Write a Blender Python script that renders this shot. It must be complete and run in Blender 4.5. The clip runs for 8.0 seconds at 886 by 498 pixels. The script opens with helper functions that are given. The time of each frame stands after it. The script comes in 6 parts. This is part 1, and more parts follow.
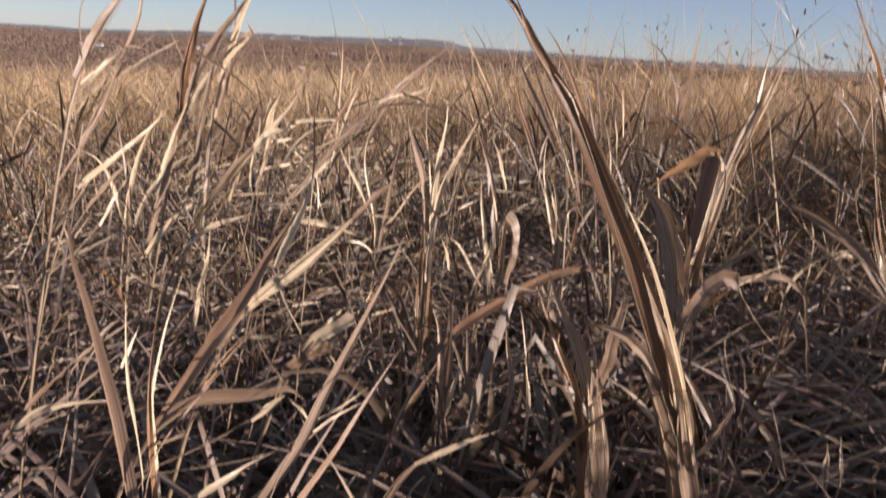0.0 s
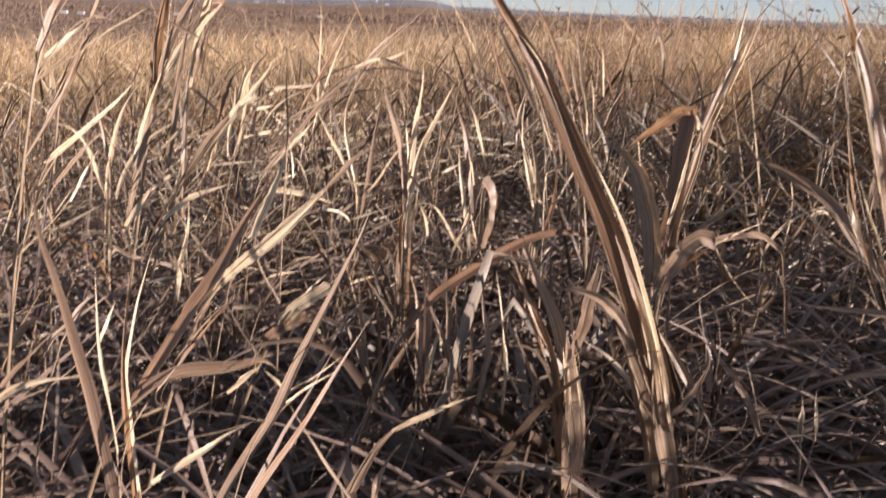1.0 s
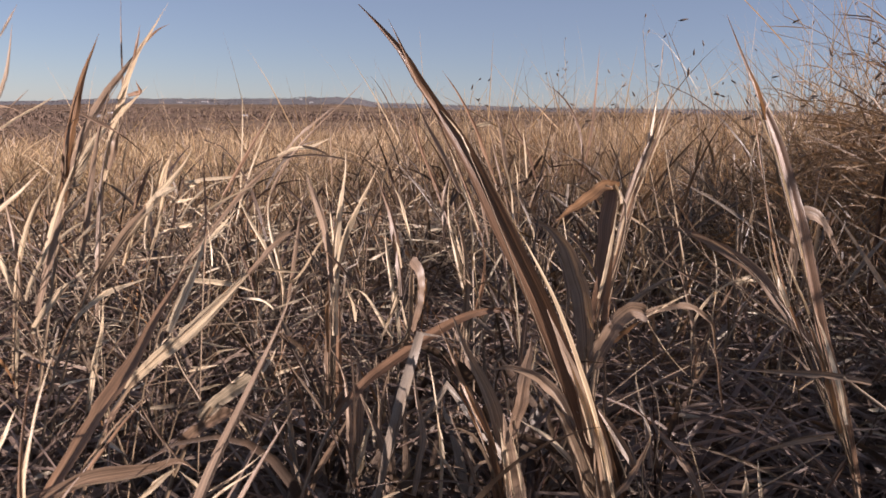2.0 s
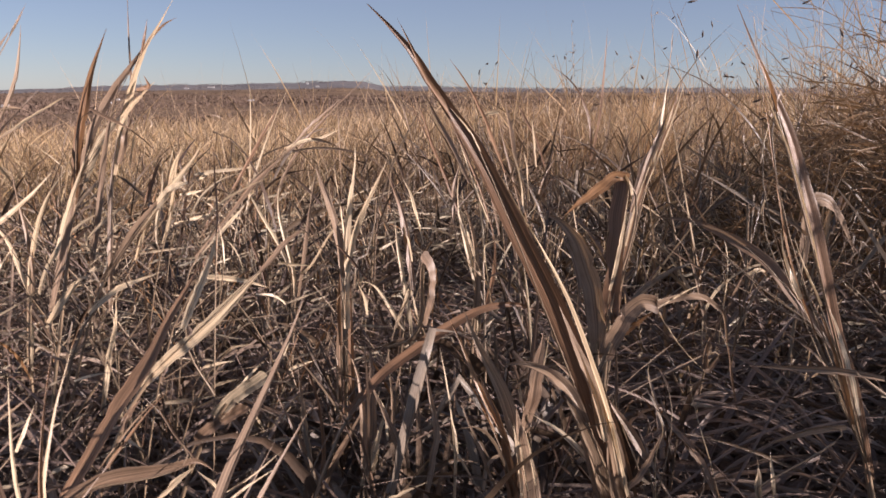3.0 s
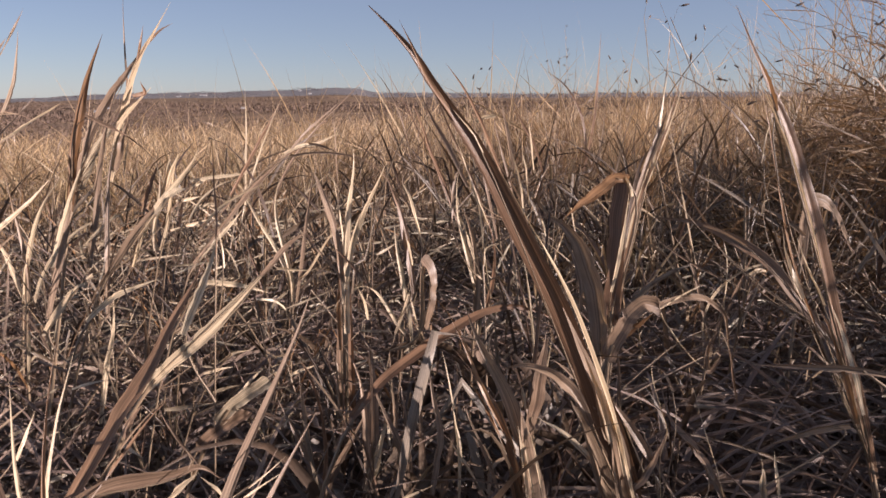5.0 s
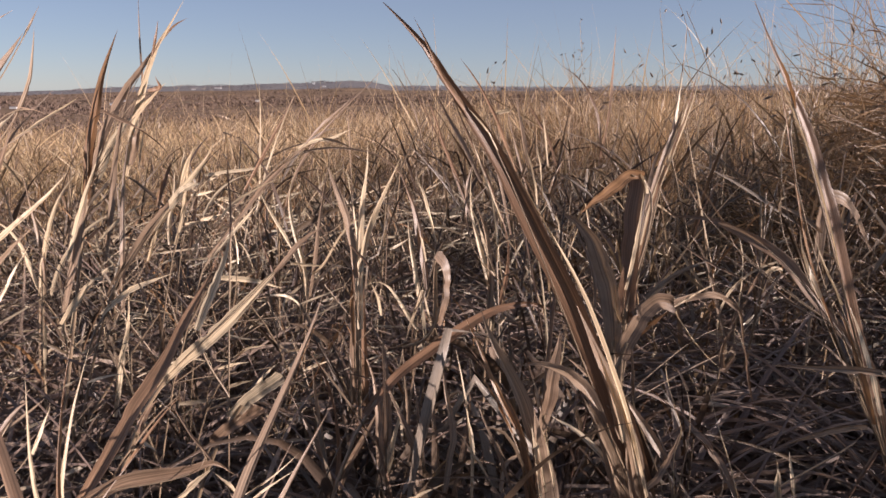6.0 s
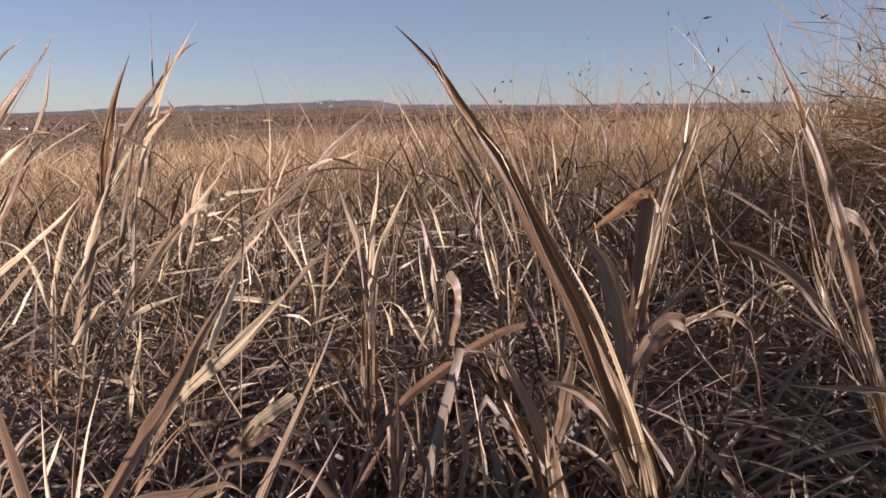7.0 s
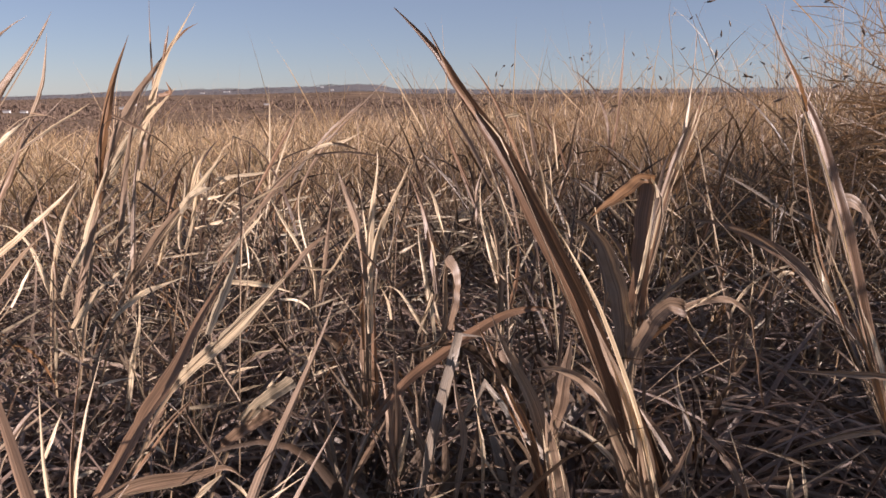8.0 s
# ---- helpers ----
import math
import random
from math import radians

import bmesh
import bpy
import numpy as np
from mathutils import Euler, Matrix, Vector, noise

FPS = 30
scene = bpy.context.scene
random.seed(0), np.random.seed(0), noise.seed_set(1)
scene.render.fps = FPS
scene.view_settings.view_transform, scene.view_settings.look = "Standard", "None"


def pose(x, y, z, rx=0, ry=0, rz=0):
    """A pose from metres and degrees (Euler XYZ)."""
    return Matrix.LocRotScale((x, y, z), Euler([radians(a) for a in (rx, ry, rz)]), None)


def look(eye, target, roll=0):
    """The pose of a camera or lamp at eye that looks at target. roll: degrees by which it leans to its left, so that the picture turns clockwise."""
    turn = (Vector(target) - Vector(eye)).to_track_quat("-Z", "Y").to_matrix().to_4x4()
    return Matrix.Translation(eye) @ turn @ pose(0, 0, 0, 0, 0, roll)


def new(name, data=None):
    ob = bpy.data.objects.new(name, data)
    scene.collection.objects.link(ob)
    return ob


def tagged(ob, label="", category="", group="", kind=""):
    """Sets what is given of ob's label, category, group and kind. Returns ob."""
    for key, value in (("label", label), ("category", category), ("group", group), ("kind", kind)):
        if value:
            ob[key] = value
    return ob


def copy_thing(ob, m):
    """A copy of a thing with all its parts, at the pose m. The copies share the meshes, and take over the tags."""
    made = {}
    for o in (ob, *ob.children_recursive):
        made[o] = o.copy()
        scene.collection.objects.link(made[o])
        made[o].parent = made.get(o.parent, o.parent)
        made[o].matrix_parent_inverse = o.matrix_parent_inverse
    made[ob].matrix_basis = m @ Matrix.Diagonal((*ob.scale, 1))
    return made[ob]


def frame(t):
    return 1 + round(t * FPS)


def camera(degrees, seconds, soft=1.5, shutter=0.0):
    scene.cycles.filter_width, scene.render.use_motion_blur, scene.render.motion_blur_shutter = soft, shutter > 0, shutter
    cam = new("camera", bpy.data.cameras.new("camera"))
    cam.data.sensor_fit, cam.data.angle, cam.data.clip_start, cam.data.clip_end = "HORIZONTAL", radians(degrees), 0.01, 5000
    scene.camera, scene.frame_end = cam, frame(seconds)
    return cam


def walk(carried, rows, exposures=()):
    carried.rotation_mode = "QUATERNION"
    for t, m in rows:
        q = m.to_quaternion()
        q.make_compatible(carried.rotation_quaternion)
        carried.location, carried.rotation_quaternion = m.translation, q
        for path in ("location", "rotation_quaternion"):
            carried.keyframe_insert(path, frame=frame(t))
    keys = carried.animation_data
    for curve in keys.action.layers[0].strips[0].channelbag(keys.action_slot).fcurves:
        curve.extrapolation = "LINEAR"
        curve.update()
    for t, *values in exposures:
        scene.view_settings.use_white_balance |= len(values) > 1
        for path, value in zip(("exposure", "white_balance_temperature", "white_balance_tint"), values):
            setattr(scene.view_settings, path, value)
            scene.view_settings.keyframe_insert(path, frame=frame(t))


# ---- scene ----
# ---- camera ----
cam = camera(57.0, 8.0, soft=1.55, shutter=0.5)
PATH = [
    (0, -0.0062, -0.0321, 0.7456, 3.807, -13.763, 4.061),
    (0.5, -0.0034, -0.0236, 0.7394, 3.294, -17.908, 3.559),
    (1, 0.0137, -0.0273, 0.7503, 3.119, -16.339, 2.823),
    (1.5, 0.0111, -0.0125, 0.7466, -0.580, -9.773, 2.050),
    (2, 0.0170, -0.0029, 0.7333, -1.607, -9.803, 1.491),
    (2.2, 0.0227, 0.0039, 0.7256, -1.669, -11.386, 1.253),
    (3.3, 0.0110, -0.0106, 0.7572, -0.586, -10.411, 0.409),
    (3.5, 0.0106, -0.0161, 0.7600, -0.313, -9.193, 0.263),
    (4, 0.0146, -0.0066, 0.7481, -0.590, -10.958, 0.295),
    (4.2, 0.0174, 0.0001, 0.7407, -0.889, -11.954, 0.430),
    (5.3, 0.0025, 0.0005, 0.7483, -1.505, -10.043, 0.191),
    (5.5, 0.0041, -0.0025, 0.7516, -1.208, -9.894, 0.218),
    (6, 0.0048, 0.0035, 0.7471, -0.509, -11.073, 0.321),
    (6.5, 0.0014, 0.0012, 0.7473, -0.254, -11.273, 0.198),
    (7, -0.0001, 0.0004, 0.7500, 0.002, -9.801, -0.000),
    (7.5, 0.0022, 0.0067, 0.7455, 0.146, -10.743, 0.132),
    (8, 0.0022, 0.0037, 0.7487, 0.073, -10.863, 0.161),
]
walk(cam, [(t, pose(x, y, z, 90 + pitch, 0, yaw) @ pose(0, 0, 0, 0, 0, roll)) for t, x, y, z, yaw, pitch, roll in PATH], exposures=[(0.0, 0.78, 6230, 21), (0.5, 0.93, 6230, 20), (1.0, 1.06, 6230, 20), (1.5, 0.90, 6230, 23), (2.0, 0.66, 6230, 24), (3.5, 0.70, 6230, 24), (4.0, 0.57, 6230, 23), (5.5, 0.70, 6230, 24), (6.0, 0.66, 6230, 23), (8.0, 0.66, 6230, 24)])

# ---- light ----
SUN_AZ, SUN_EL = 106.0, 22.0          # degrees clockwise from +y, and above the horizon
world = bpy.data.worlds.new("sky")
scene.world = world
world.use_nodes = True
wn = world.node_tree.nodes
sky = wn.new("ShaderNodeTexSky")
sky.sky_type = "NISHITA"
sky.sun_disc = False
sky.sun_elevation, sky.sun_rotation = radians(SUN_EL), radians(SUN_AZ)
sky.air_density, sky.dust_density, sky.ozone_density = 0.70, 0.08, 2.2
wn["Background"].inputs["Strength"].default_value = 0.05
haze = wn.new("ShaderNodeMix")            # thin high haze whitens the clear sky evenly
haze.data_type = "RGBA"
haze.inputs["Factor"].default_value = 0.33
haze.inputs["B"].default_value = (5.35, 6.05, 6.70, 1)
world.node_tree.links.new(sky.outputs[0], haze.inputs["A"])
world.node_tree.links.new(haze.outputs["Result"], wn["Background"].inputs["Color"])
sun = new("sun", bpy.data.lights.new("sun", "SUN"))
sun.data.energy, sun.data.angle, sun.data.color = 5.0, radians(0.55), (1.0, 0.88, 0.75)
sun.matrix_world = look((30 * math.sin(radians(SUN_AZ)) * math.cos(radians(SUN_EL)), 30 * math.cos(radians(SUN_AZ)) * math.cos(radians(SUN_EL)), 30 * math.sin(radians(SUN_EL))), (0, 0, 0))


# ---- materials ----
def mat_new(name):
    m = bpy.data.materials.new(name)
    m.use_nodes = True
    m.node_tree.nodes.clear()
    return m, m.node_tree.nodes, m.node_tree.links


def straw(name, colours, thin=0.35, rough=0.34, single=False, gloss=0.55, weathered=0.02, spots=0.6):
    """Dry leaf or stem: one of several tans per piece, streaks along the blade, blotches, light passing through."""
    m, n, l = mat_new(name)
    out = n.new("ShaderNodeOutputMaterial")
    pick = n.new("ShaderNodeObjectInfo") if single else n.new("ShaderNodeNewGeometry")
    ramp = n.new("ShaderNodeValToRGB")
    ramp.color_ramp.interpolation = "LINEAR"
    ramp.color_ramp.elements.remove(ramp.color_ramp.elements[1])
    for k, c in enumerate(colours):
        grey = 0.3 * c[0] + 0.6 * c[1] + 0.1 * c[2]
        c = [q + (grey - q) * weathered for q in c]
        e = ramp.color_ramp.elements[0] if k == 0 else ramp.color_ramp.elements.new(k / (len(colours) - 1))
        e.position, e.color = k / (len(colours) - 1), (*c, 1)
    l.new(pick.outputs["Random" if single else "Random Per Island"], ramp.inputs[0])
    uv = n.new("ShaderNodeUVMap")
    stretch = n.new("ShaderNodeMapping")
    stretch.inputs["Scale"].default_value = (13 if single else 20, 1.7 if single else 3.0, 1)
    l.new(uv.outputs[0], stretch.inputs[0])
    streak = n.new("ShaderNodeTexNoise")
    streak.inputs["Scale"].default_value, streak.inputs["Detail"].default_value = 1.0, 3
    l.new(stretch.outputs[0], streak.inputs["Vector"])
    place = n.new("ShaderNodeTexCoord")
    blotch = n.new("ShaderNodeTexNoise")
    blotch.inputs["Scale"].default_value, blotch.inputs["Detail"].default_value = 38, 4
    l.new(place.outputs["Object"], blotch.inputs["Vector"])
    dark = n.new("ShaderNodeMix")
    dark.data_type, dark.blend_type = "RGBA", "MULTIPLY"
    tone = n.new("ShaderNodeMapRange")
    tone.inputs["From Min"].default_value, tone.inputs["From Max"].default_value = 0.3, 0.7
    tone.inputs["To Min"].default_value, tone.inputs["To Max"].default_value = (0.32, 1.45) if single else (0.38, 1.35)
    l.new(streak.outputs["Fac"], tone.inputs["Value"])
    dark.inputs["Factor"].default_value = 0.85
    l.new(ramp.outputs[0], dark.inputs["A"])
    l.new(tone.outputs[0], dark.inputs["B"])
    spot = n.new("ShaderNodeMix")
    spot.data_type, spot.blend_type = "RGBA", "MIX"
    mask = n.new("ShaderNodeMapRange")
    mask.inputs["From Min"].default_value, mask.inputs["From Max"].default_value = 0.52, 0.75
    mask.inputs["To Max"].default_value = spots
    l.new(blotch.outputs["Fac"], mask.inputs["Value"])
    l.new(mask.outputs[0], spot.inputs["Factor"])
    l.new(dark.outputs["Result"], spot.inputs["A"])
    spot.inputs["B"].default_value = (0.17, 0.105, 0.065, 1)
    skin = n.new("ShaderNodeBsdfPrincipled")
    skin.inputs["Roughness"].default_value = rough
    skin.inputs["Specular IOR Level"].default_value = gloss
    l.new(spot.outputs["Result"], skin.inputs["Base Color"])
    bump = n.new("ShaderNodeBump")
    bump.inputs["Strength"].default_value, bump.inputs["Distance"].default_value = 0.35, 0.002
    l.new(streak.outputs["Fac"], bump.inputs["Height"])
    l.new(bump.outputs[0], skin.inputs["Normal"])
    glow = n.new("ShaderNodeBsdfTranslucent")
    rich = n.new("ShaderNodeMix")
    rich.data_type, rich.blend_type = "RGBA", "MULTIPLY"
    rich.inputs["Factor"].default_value = 1.0
    rich.inputs["B"].default_value = (1.0, 0.90, 0.76, 1)
    l.new(spot.outputs["Result"], rich.inputs["A"])
    l.new(rich.outputs["Result"], glow.inputs["Color"])
    both = n.new("ShaderNodeMixShader")
    both.inputs[0].default_value = thin
    l.new(skin.outputs[0], both.inputs[1])
    l.new(glow.outputs[0], both.inputs[2])
    l.new(both.outputs[0], out.inputs["Surface"])
    return m


def earth(name, a, b, scale, rough=0.95, cover=None):
    """Rough ground in two tones; cover gives the two tones of the thatch that takes over in patches where the mesh says so."""
    m, n, l = mat_new(name)
    out, skin = n.new("ShaderNodeOutputMaterial"), n.new("ShaderNodeBsdfPrincipled")
    place, tex, fine = n.new("ShaderNodeTexCoord"), n.new("ShaderNodeTexNoise"), n.new("ShaderNodeTexNoise")
    tex.inputs["Scale"].default_value, tex.inputs["Detail"].default_value = scale, 8
    fine.inputs["Scale"].default_value, fine.inputs["Detail"].default_value = scale * 17, 4
    ramp = n.new("ShaderNodeValToRGB")
    ramp.color_ramp.elements[0].position, ramp.color_ramp.elements[1].position = 0.35, 0.68
    ramp.color_ramp.elements[0].color, ramp.color_ramp.elements[1].color = (*a, 1), (*b, 1)
    bump = n.new("ShaderNodeBump")
    bump.inputs["Strength"].default_value, bump.inputs["Distance"].default_value = 0.6, 0.02
    l.new(place.outputs["Object"], tex.inputs["Vector"])
    l.new(place.outputs["Object"], fine.inputs["Vector"])
    l.new(tex.outputs["Fac"], ramp.inputs[0])
    l.new(fine.outputs["Fac"], bump.inputs["Height"])
    l.new(bump.outputs[0], skin.inputs["Normal"])
    l.new(ramp.outputs[0], skin.inputs["Base Color"])
    if cover:
        over, where, patch = n.new("ShaderNodeValToRGB"), n.new("ShaderNodeAttribute"), n.new("ShaderNodeTexNoise")
        over.color_ramp.elements[0].position, over.color_ramp.elements[1].position = 0.35, 0.68
        over.color_ramp.elements[0].color, over.color_ramp.elements[1].color = (*cover[0], 1), (*cover[1], 1)
        l.new(tex.outputs["Fac"], over.inputs[0])
        where.attribute_name = "thatch"
        patch.inputs["Scale"].default_value, patch.inputs["Detail"].default_value = 1.6, 7
        l.new(place.outputs["Object"], patch.inputs["Vector"])
        both, part_of, mix = n.new("ShaderNodeMath"), n.new("ShaderNodeMapRange"), n.new("ShaderNodeMix")
        l.new(where.outputs["Fac"], both.inputs[0])
        l.new(patch.outputs["Fac"], both.inputs[1])
        part_of.inputs["From Min"].default_value, part_of.inputs["From Max"].default_value = 0.70, 1.25
        l.new(both.outputs[0], part_of.inputs["Value"])
        mix.data_type = "RGBA"
        l.new(part_of.outputs[0], mix.inputs["Factor"])
        l.new(ramp.outputs[0], mix.inputs["A"])
        l.new(over.outputs[0], mix.inputs["B"])
        l.new(mix.outputs["Result"], skin.inputs["Base Color"])
    skin.inputs["Roughness"].default_value = rough
    skin.inputs["Specular IOR Level"].default_value = 0.1
    l.new(skin.outputs[0], out.inputs["Surface"])
    return m


# Tans of dry leaf; the near-black ones paint in shade between dense blades.
TANS_AND_SHADE = [(0.227, 0.171, 0.116), (0.093, 0.059, 0.040), (0.045, 0.029, 0.024), (0.352, 0.286, 0.218), (0.064, 0.039, 0.028), (0.162, 0.114, 0.075), (0.052, 0.032, 0.026)]
M_LEAF = straw("dry_leaf", TANS_AND_SHADE, thin=0.16, rough=0.34, gloss=0.38)
M_HERO = straw("dry_leaf_large", [(0.400, 0.288, 0.190), (0.290, 0.192, 0.125), (0.345, 0.245, 0.166), (0.240, 0.153, 0.098)], thin=0.2, rough=0.38, single=True, gloss=0.45)
# Bleached leaves; the same pale colour also paints sunlit facets and edge glints.
M_PALE = straw("bleached_and_glint_leaf", [(0.760, 0.615, 0.420), (0.680, 0.525, 0.335)], thin=0.22, rough=0.30, single=True, spots=0.25, gloss=0.4)
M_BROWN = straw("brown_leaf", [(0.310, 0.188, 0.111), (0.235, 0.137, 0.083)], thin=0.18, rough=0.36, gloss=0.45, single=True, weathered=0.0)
M_RUST = straw("rust_leaf", [(0.388, 0.211, 0.094), (0.326, 0.180, 0.088)], thin=0.28, gloss=0.5, single=True, weathered=0.0)
# Tuft leaves likewise carry painted shade in their darkest tones.
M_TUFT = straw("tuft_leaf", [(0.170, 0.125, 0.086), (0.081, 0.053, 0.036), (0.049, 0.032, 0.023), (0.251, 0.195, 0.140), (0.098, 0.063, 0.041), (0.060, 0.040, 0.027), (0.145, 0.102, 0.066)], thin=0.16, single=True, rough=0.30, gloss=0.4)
M_STEM = straw("dry_stem", [(0.265, 0.174, 0.099), (0.165, 0.092, 0.056), (0.400, 0.295, 0.185), (0.123, 0.062, 0.041)], thin=0.0, rough=0.42)
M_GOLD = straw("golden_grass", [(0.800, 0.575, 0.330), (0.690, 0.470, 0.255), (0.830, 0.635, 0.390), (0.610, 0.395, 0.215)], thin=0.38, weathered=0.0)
M_LITTER = straw("grass_litter", [(0.265, 0.193, 0.155), (0.198, 0.141, 0.116), (0.353, 0.263, 0.201), (0.160, 0.114, 0.094)], thin=0.15, gloss=0.3, weathered=0.0)
M_MID = straw("bleached_field_grass", [(0.498, 0.361, 0.188), (0.335, 0.223, 0.119), (0.156, 0.100, 0.059), (0.631, 0.493, 0.298), (0.195, 0.121, 0.067), (0.423, 0.292, 0.150)], thin=0.25, rough=0.31, gloss=0.4, weathered=0.0)
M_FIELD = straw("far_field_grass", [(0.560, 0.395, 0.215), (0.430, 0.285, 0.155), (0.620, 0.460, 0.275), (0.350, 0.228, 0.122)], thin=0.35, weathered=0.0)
M_BRUSH = straw("brown_field_grass", [(0.396, 0.276, 0.152), (0.248, 0.156, 0.085), (0.115, 0.072, 0.042), (0.538, 0.403, 0.245), (0.152, 0.092, 0.052)], thin=0.2, rough=0.31, gloss=0.45, weathered=0.0)
# Straw tones raised so that scraps read as shiny flecks without real gloss.
M_STRAW = straw("broken_straw", [(0.684, 0.570, 0.399), (0.522, 0.399, 0.257), (0.741, 0.646, 0.475), (0.360, 0.261, 0.162)], thin=0.25, rough=0.3, gloss=0.7)
M_SEED = straw("seed_husk", [(0.16, 0.11, 0.08), (0.25, 0.17, 0.11)], thin=0.2)
M_WEED = straw("weed_stem", [(0.33, 0.205, 0.11), (0.46, 0.30, 0.155), (0.24, 0.15, 0.085)], thin=0.35, weathered=0.0)
M_SOIL = earth("field_soil", (0.110, 0.077, 0.055), (0.250, 0.174, 0.117), 2.6, cover=[(0.300, 0.205, 0.125), (0.500, 0.360, 0.225)])
M_LAND = earth("valley_land", (0.130, 0.089, 0.059), (0.260, 0.172, 0.105), 0.012)
M_TWIG = straw("bare_twigs", [(0.175, 0.125, 0.098), (0.195, 0.138, 0.106), (0.160, 0.116, 0.094), (0.205, 0.145, 0.108)], thin=0.0, rough=0.9, gloss=0.05)
# Twigs of the far ridge, distance haze mixed into their grey-blue colour.
M_RIDGE_HAZED = straw("hazed_ridge_twigs", [(0.215, 0.200, 0.205), (0.180, 0.166, 0.168), (0.200, 0.182, 0.180), (0.165, 0.154, 0.158)], thin=0.0, rough=0.9, gloss=0.05)
M_MEADOW = earth("valley_meadow", (0.24, 0.17, 0.10), (0.38, 0.28, 0.165), 0.03)
# Ridge ground, paled and greyed in its colour for the same distance haze.
M_FAR_HAZED = earth("hazed_ridge_land", (0.15, 0.142, 0.143), (0.20, 0.186, 0.182), 0.012)
M_WALL = earth("white_siding", (0.60, 0.585, 0.57), (0.68, 0.665, 0.655), 0.4, 0.7)
M_ROOF = earth("roof_shingle", (0.20, 0.17, 0.16), (0.30, 0.26, 0.24), 0.4, 0.8)


# ---- ground ----
def smooth(a, b, v):
    v = np.clip((np.asarray(v, float) - a) / (b - a), 0, 1)
    return v * v * (3 - 2 * v)


def ground(x, y):
    """The field tilts gently down to the far left, then falls off into a wide valley; a low ridge closes it."""
    x, y = np.asarray(x, float), np.asarray(y, float)
    r, az = np.hypot(x, y), np.degrees(np.arctan2(x, np.maximum(y, 1e-6) + 0 * x))
    az = np.where(y <= 0, 90 * np.sign(x), az)
    tilt = -0.019 + 0.0009 * np.clip(az, -35, 30)
    near = tilt * np.minimum(r, 28) * smooth(-0.5, 0.6, y / np.maximum(r, 1e-6))
    near = near + 0.02 * np.sin(x * 1.7 + 0.4) * np.sin(y * 1.3) * smooth(0.6, 2.5, r)
    fall = -(18 - 0.35 * np.clip(az, -30, 30)) * smooth(22, 200, r)
    ridge = np.interp(az, [-60, -28, -24, -22, -15, -11, -5.7, -4.3, -3.6, 8.5, 19, 28, 60], [-26, -26, -14, 1, 13, 22, 37, 36, 17, 14, 24, 28, 30])
    ridge = ridge + 1.6 * np.sin(az * 2.9) + 1.0 * np.sin(az * 7.3 + 1)
    ridge = (ridge - fall) * smooth(2300, 3900, r)
    return near + fall + ridge


def mesh_object(name, verts, faces, material, uv=None, sleek=True):
    me = bpy.data.meshes.new(name)
    verts, faces = np.asarray(verts, np.float32), np.asarray(faces, np.int32)
    k = faces.shape[1]
    me.vertices.add(len(verts))
    me.vertices.foreach_set("co", verts.ravel())
    me.loops.add(faces.size)
    me.loops.foreach_set("vertex_index", faces.ravel())
    me.polygons.add(len(faces))
    me.polygons.foreach_set("loop_start", np.arange(len(faces), dtype=np.int32) * k)
    if sleek:
        me.polygons.foreach_set("use_smooth", np.ones(len(faces), bool))
    if uv is not None:
        me.uv_layers.new(name="UVMap").data.foreach_set("uv", np.asarray(uv, np.float32)[faces.ravel()].ravel())
    me.update(calc_edges=True)
    me.materials.append(material)
    return me


def polar_sheet():
    rings = np.r_[0.0, np.geomspace(0.25, 4800, 150)]
    n = 240
    a = np.linspace(0, 2 * np.pi, n, endpoint=False)
    x, y = rings[:, None] * np.sin(a), rings[:, None] * np.cos(a)
    v = np.stack([x, y, ground(x, y)], -1).reshape(-1, 3)
    i, j = np.meshgrid(np.arange(len(rings) - 1), np.arange(n), indexing="ij")
    k = (j + 1) % n
    f = np.stack([i * n + j, i * n + k, (i + 1) * n + k, (i + 1) * n + j], -1).reshape(-1, 4)
    return v, f


v, f = polar_sheet()
sheet = mesh_object("ground", v, f, M_SOIL)
sheet.materials.append(M_LAND)
sheet.materials.append(M_MEADOW)
sheet.materials.append(M_FAR_HAZED)
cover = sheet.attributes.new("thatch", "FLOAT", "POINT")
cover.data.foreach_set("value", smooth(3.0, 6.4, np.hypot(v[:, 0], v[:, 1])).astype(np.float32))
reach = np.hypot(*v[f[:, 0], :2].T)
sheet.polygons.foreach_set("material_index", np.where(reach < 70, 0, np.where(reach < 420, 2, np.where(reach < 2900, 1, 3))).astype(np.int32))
tagged(new("ground", sheet), "dark earthy field ground falling to a wide brown valley", "ground", kind="structure")


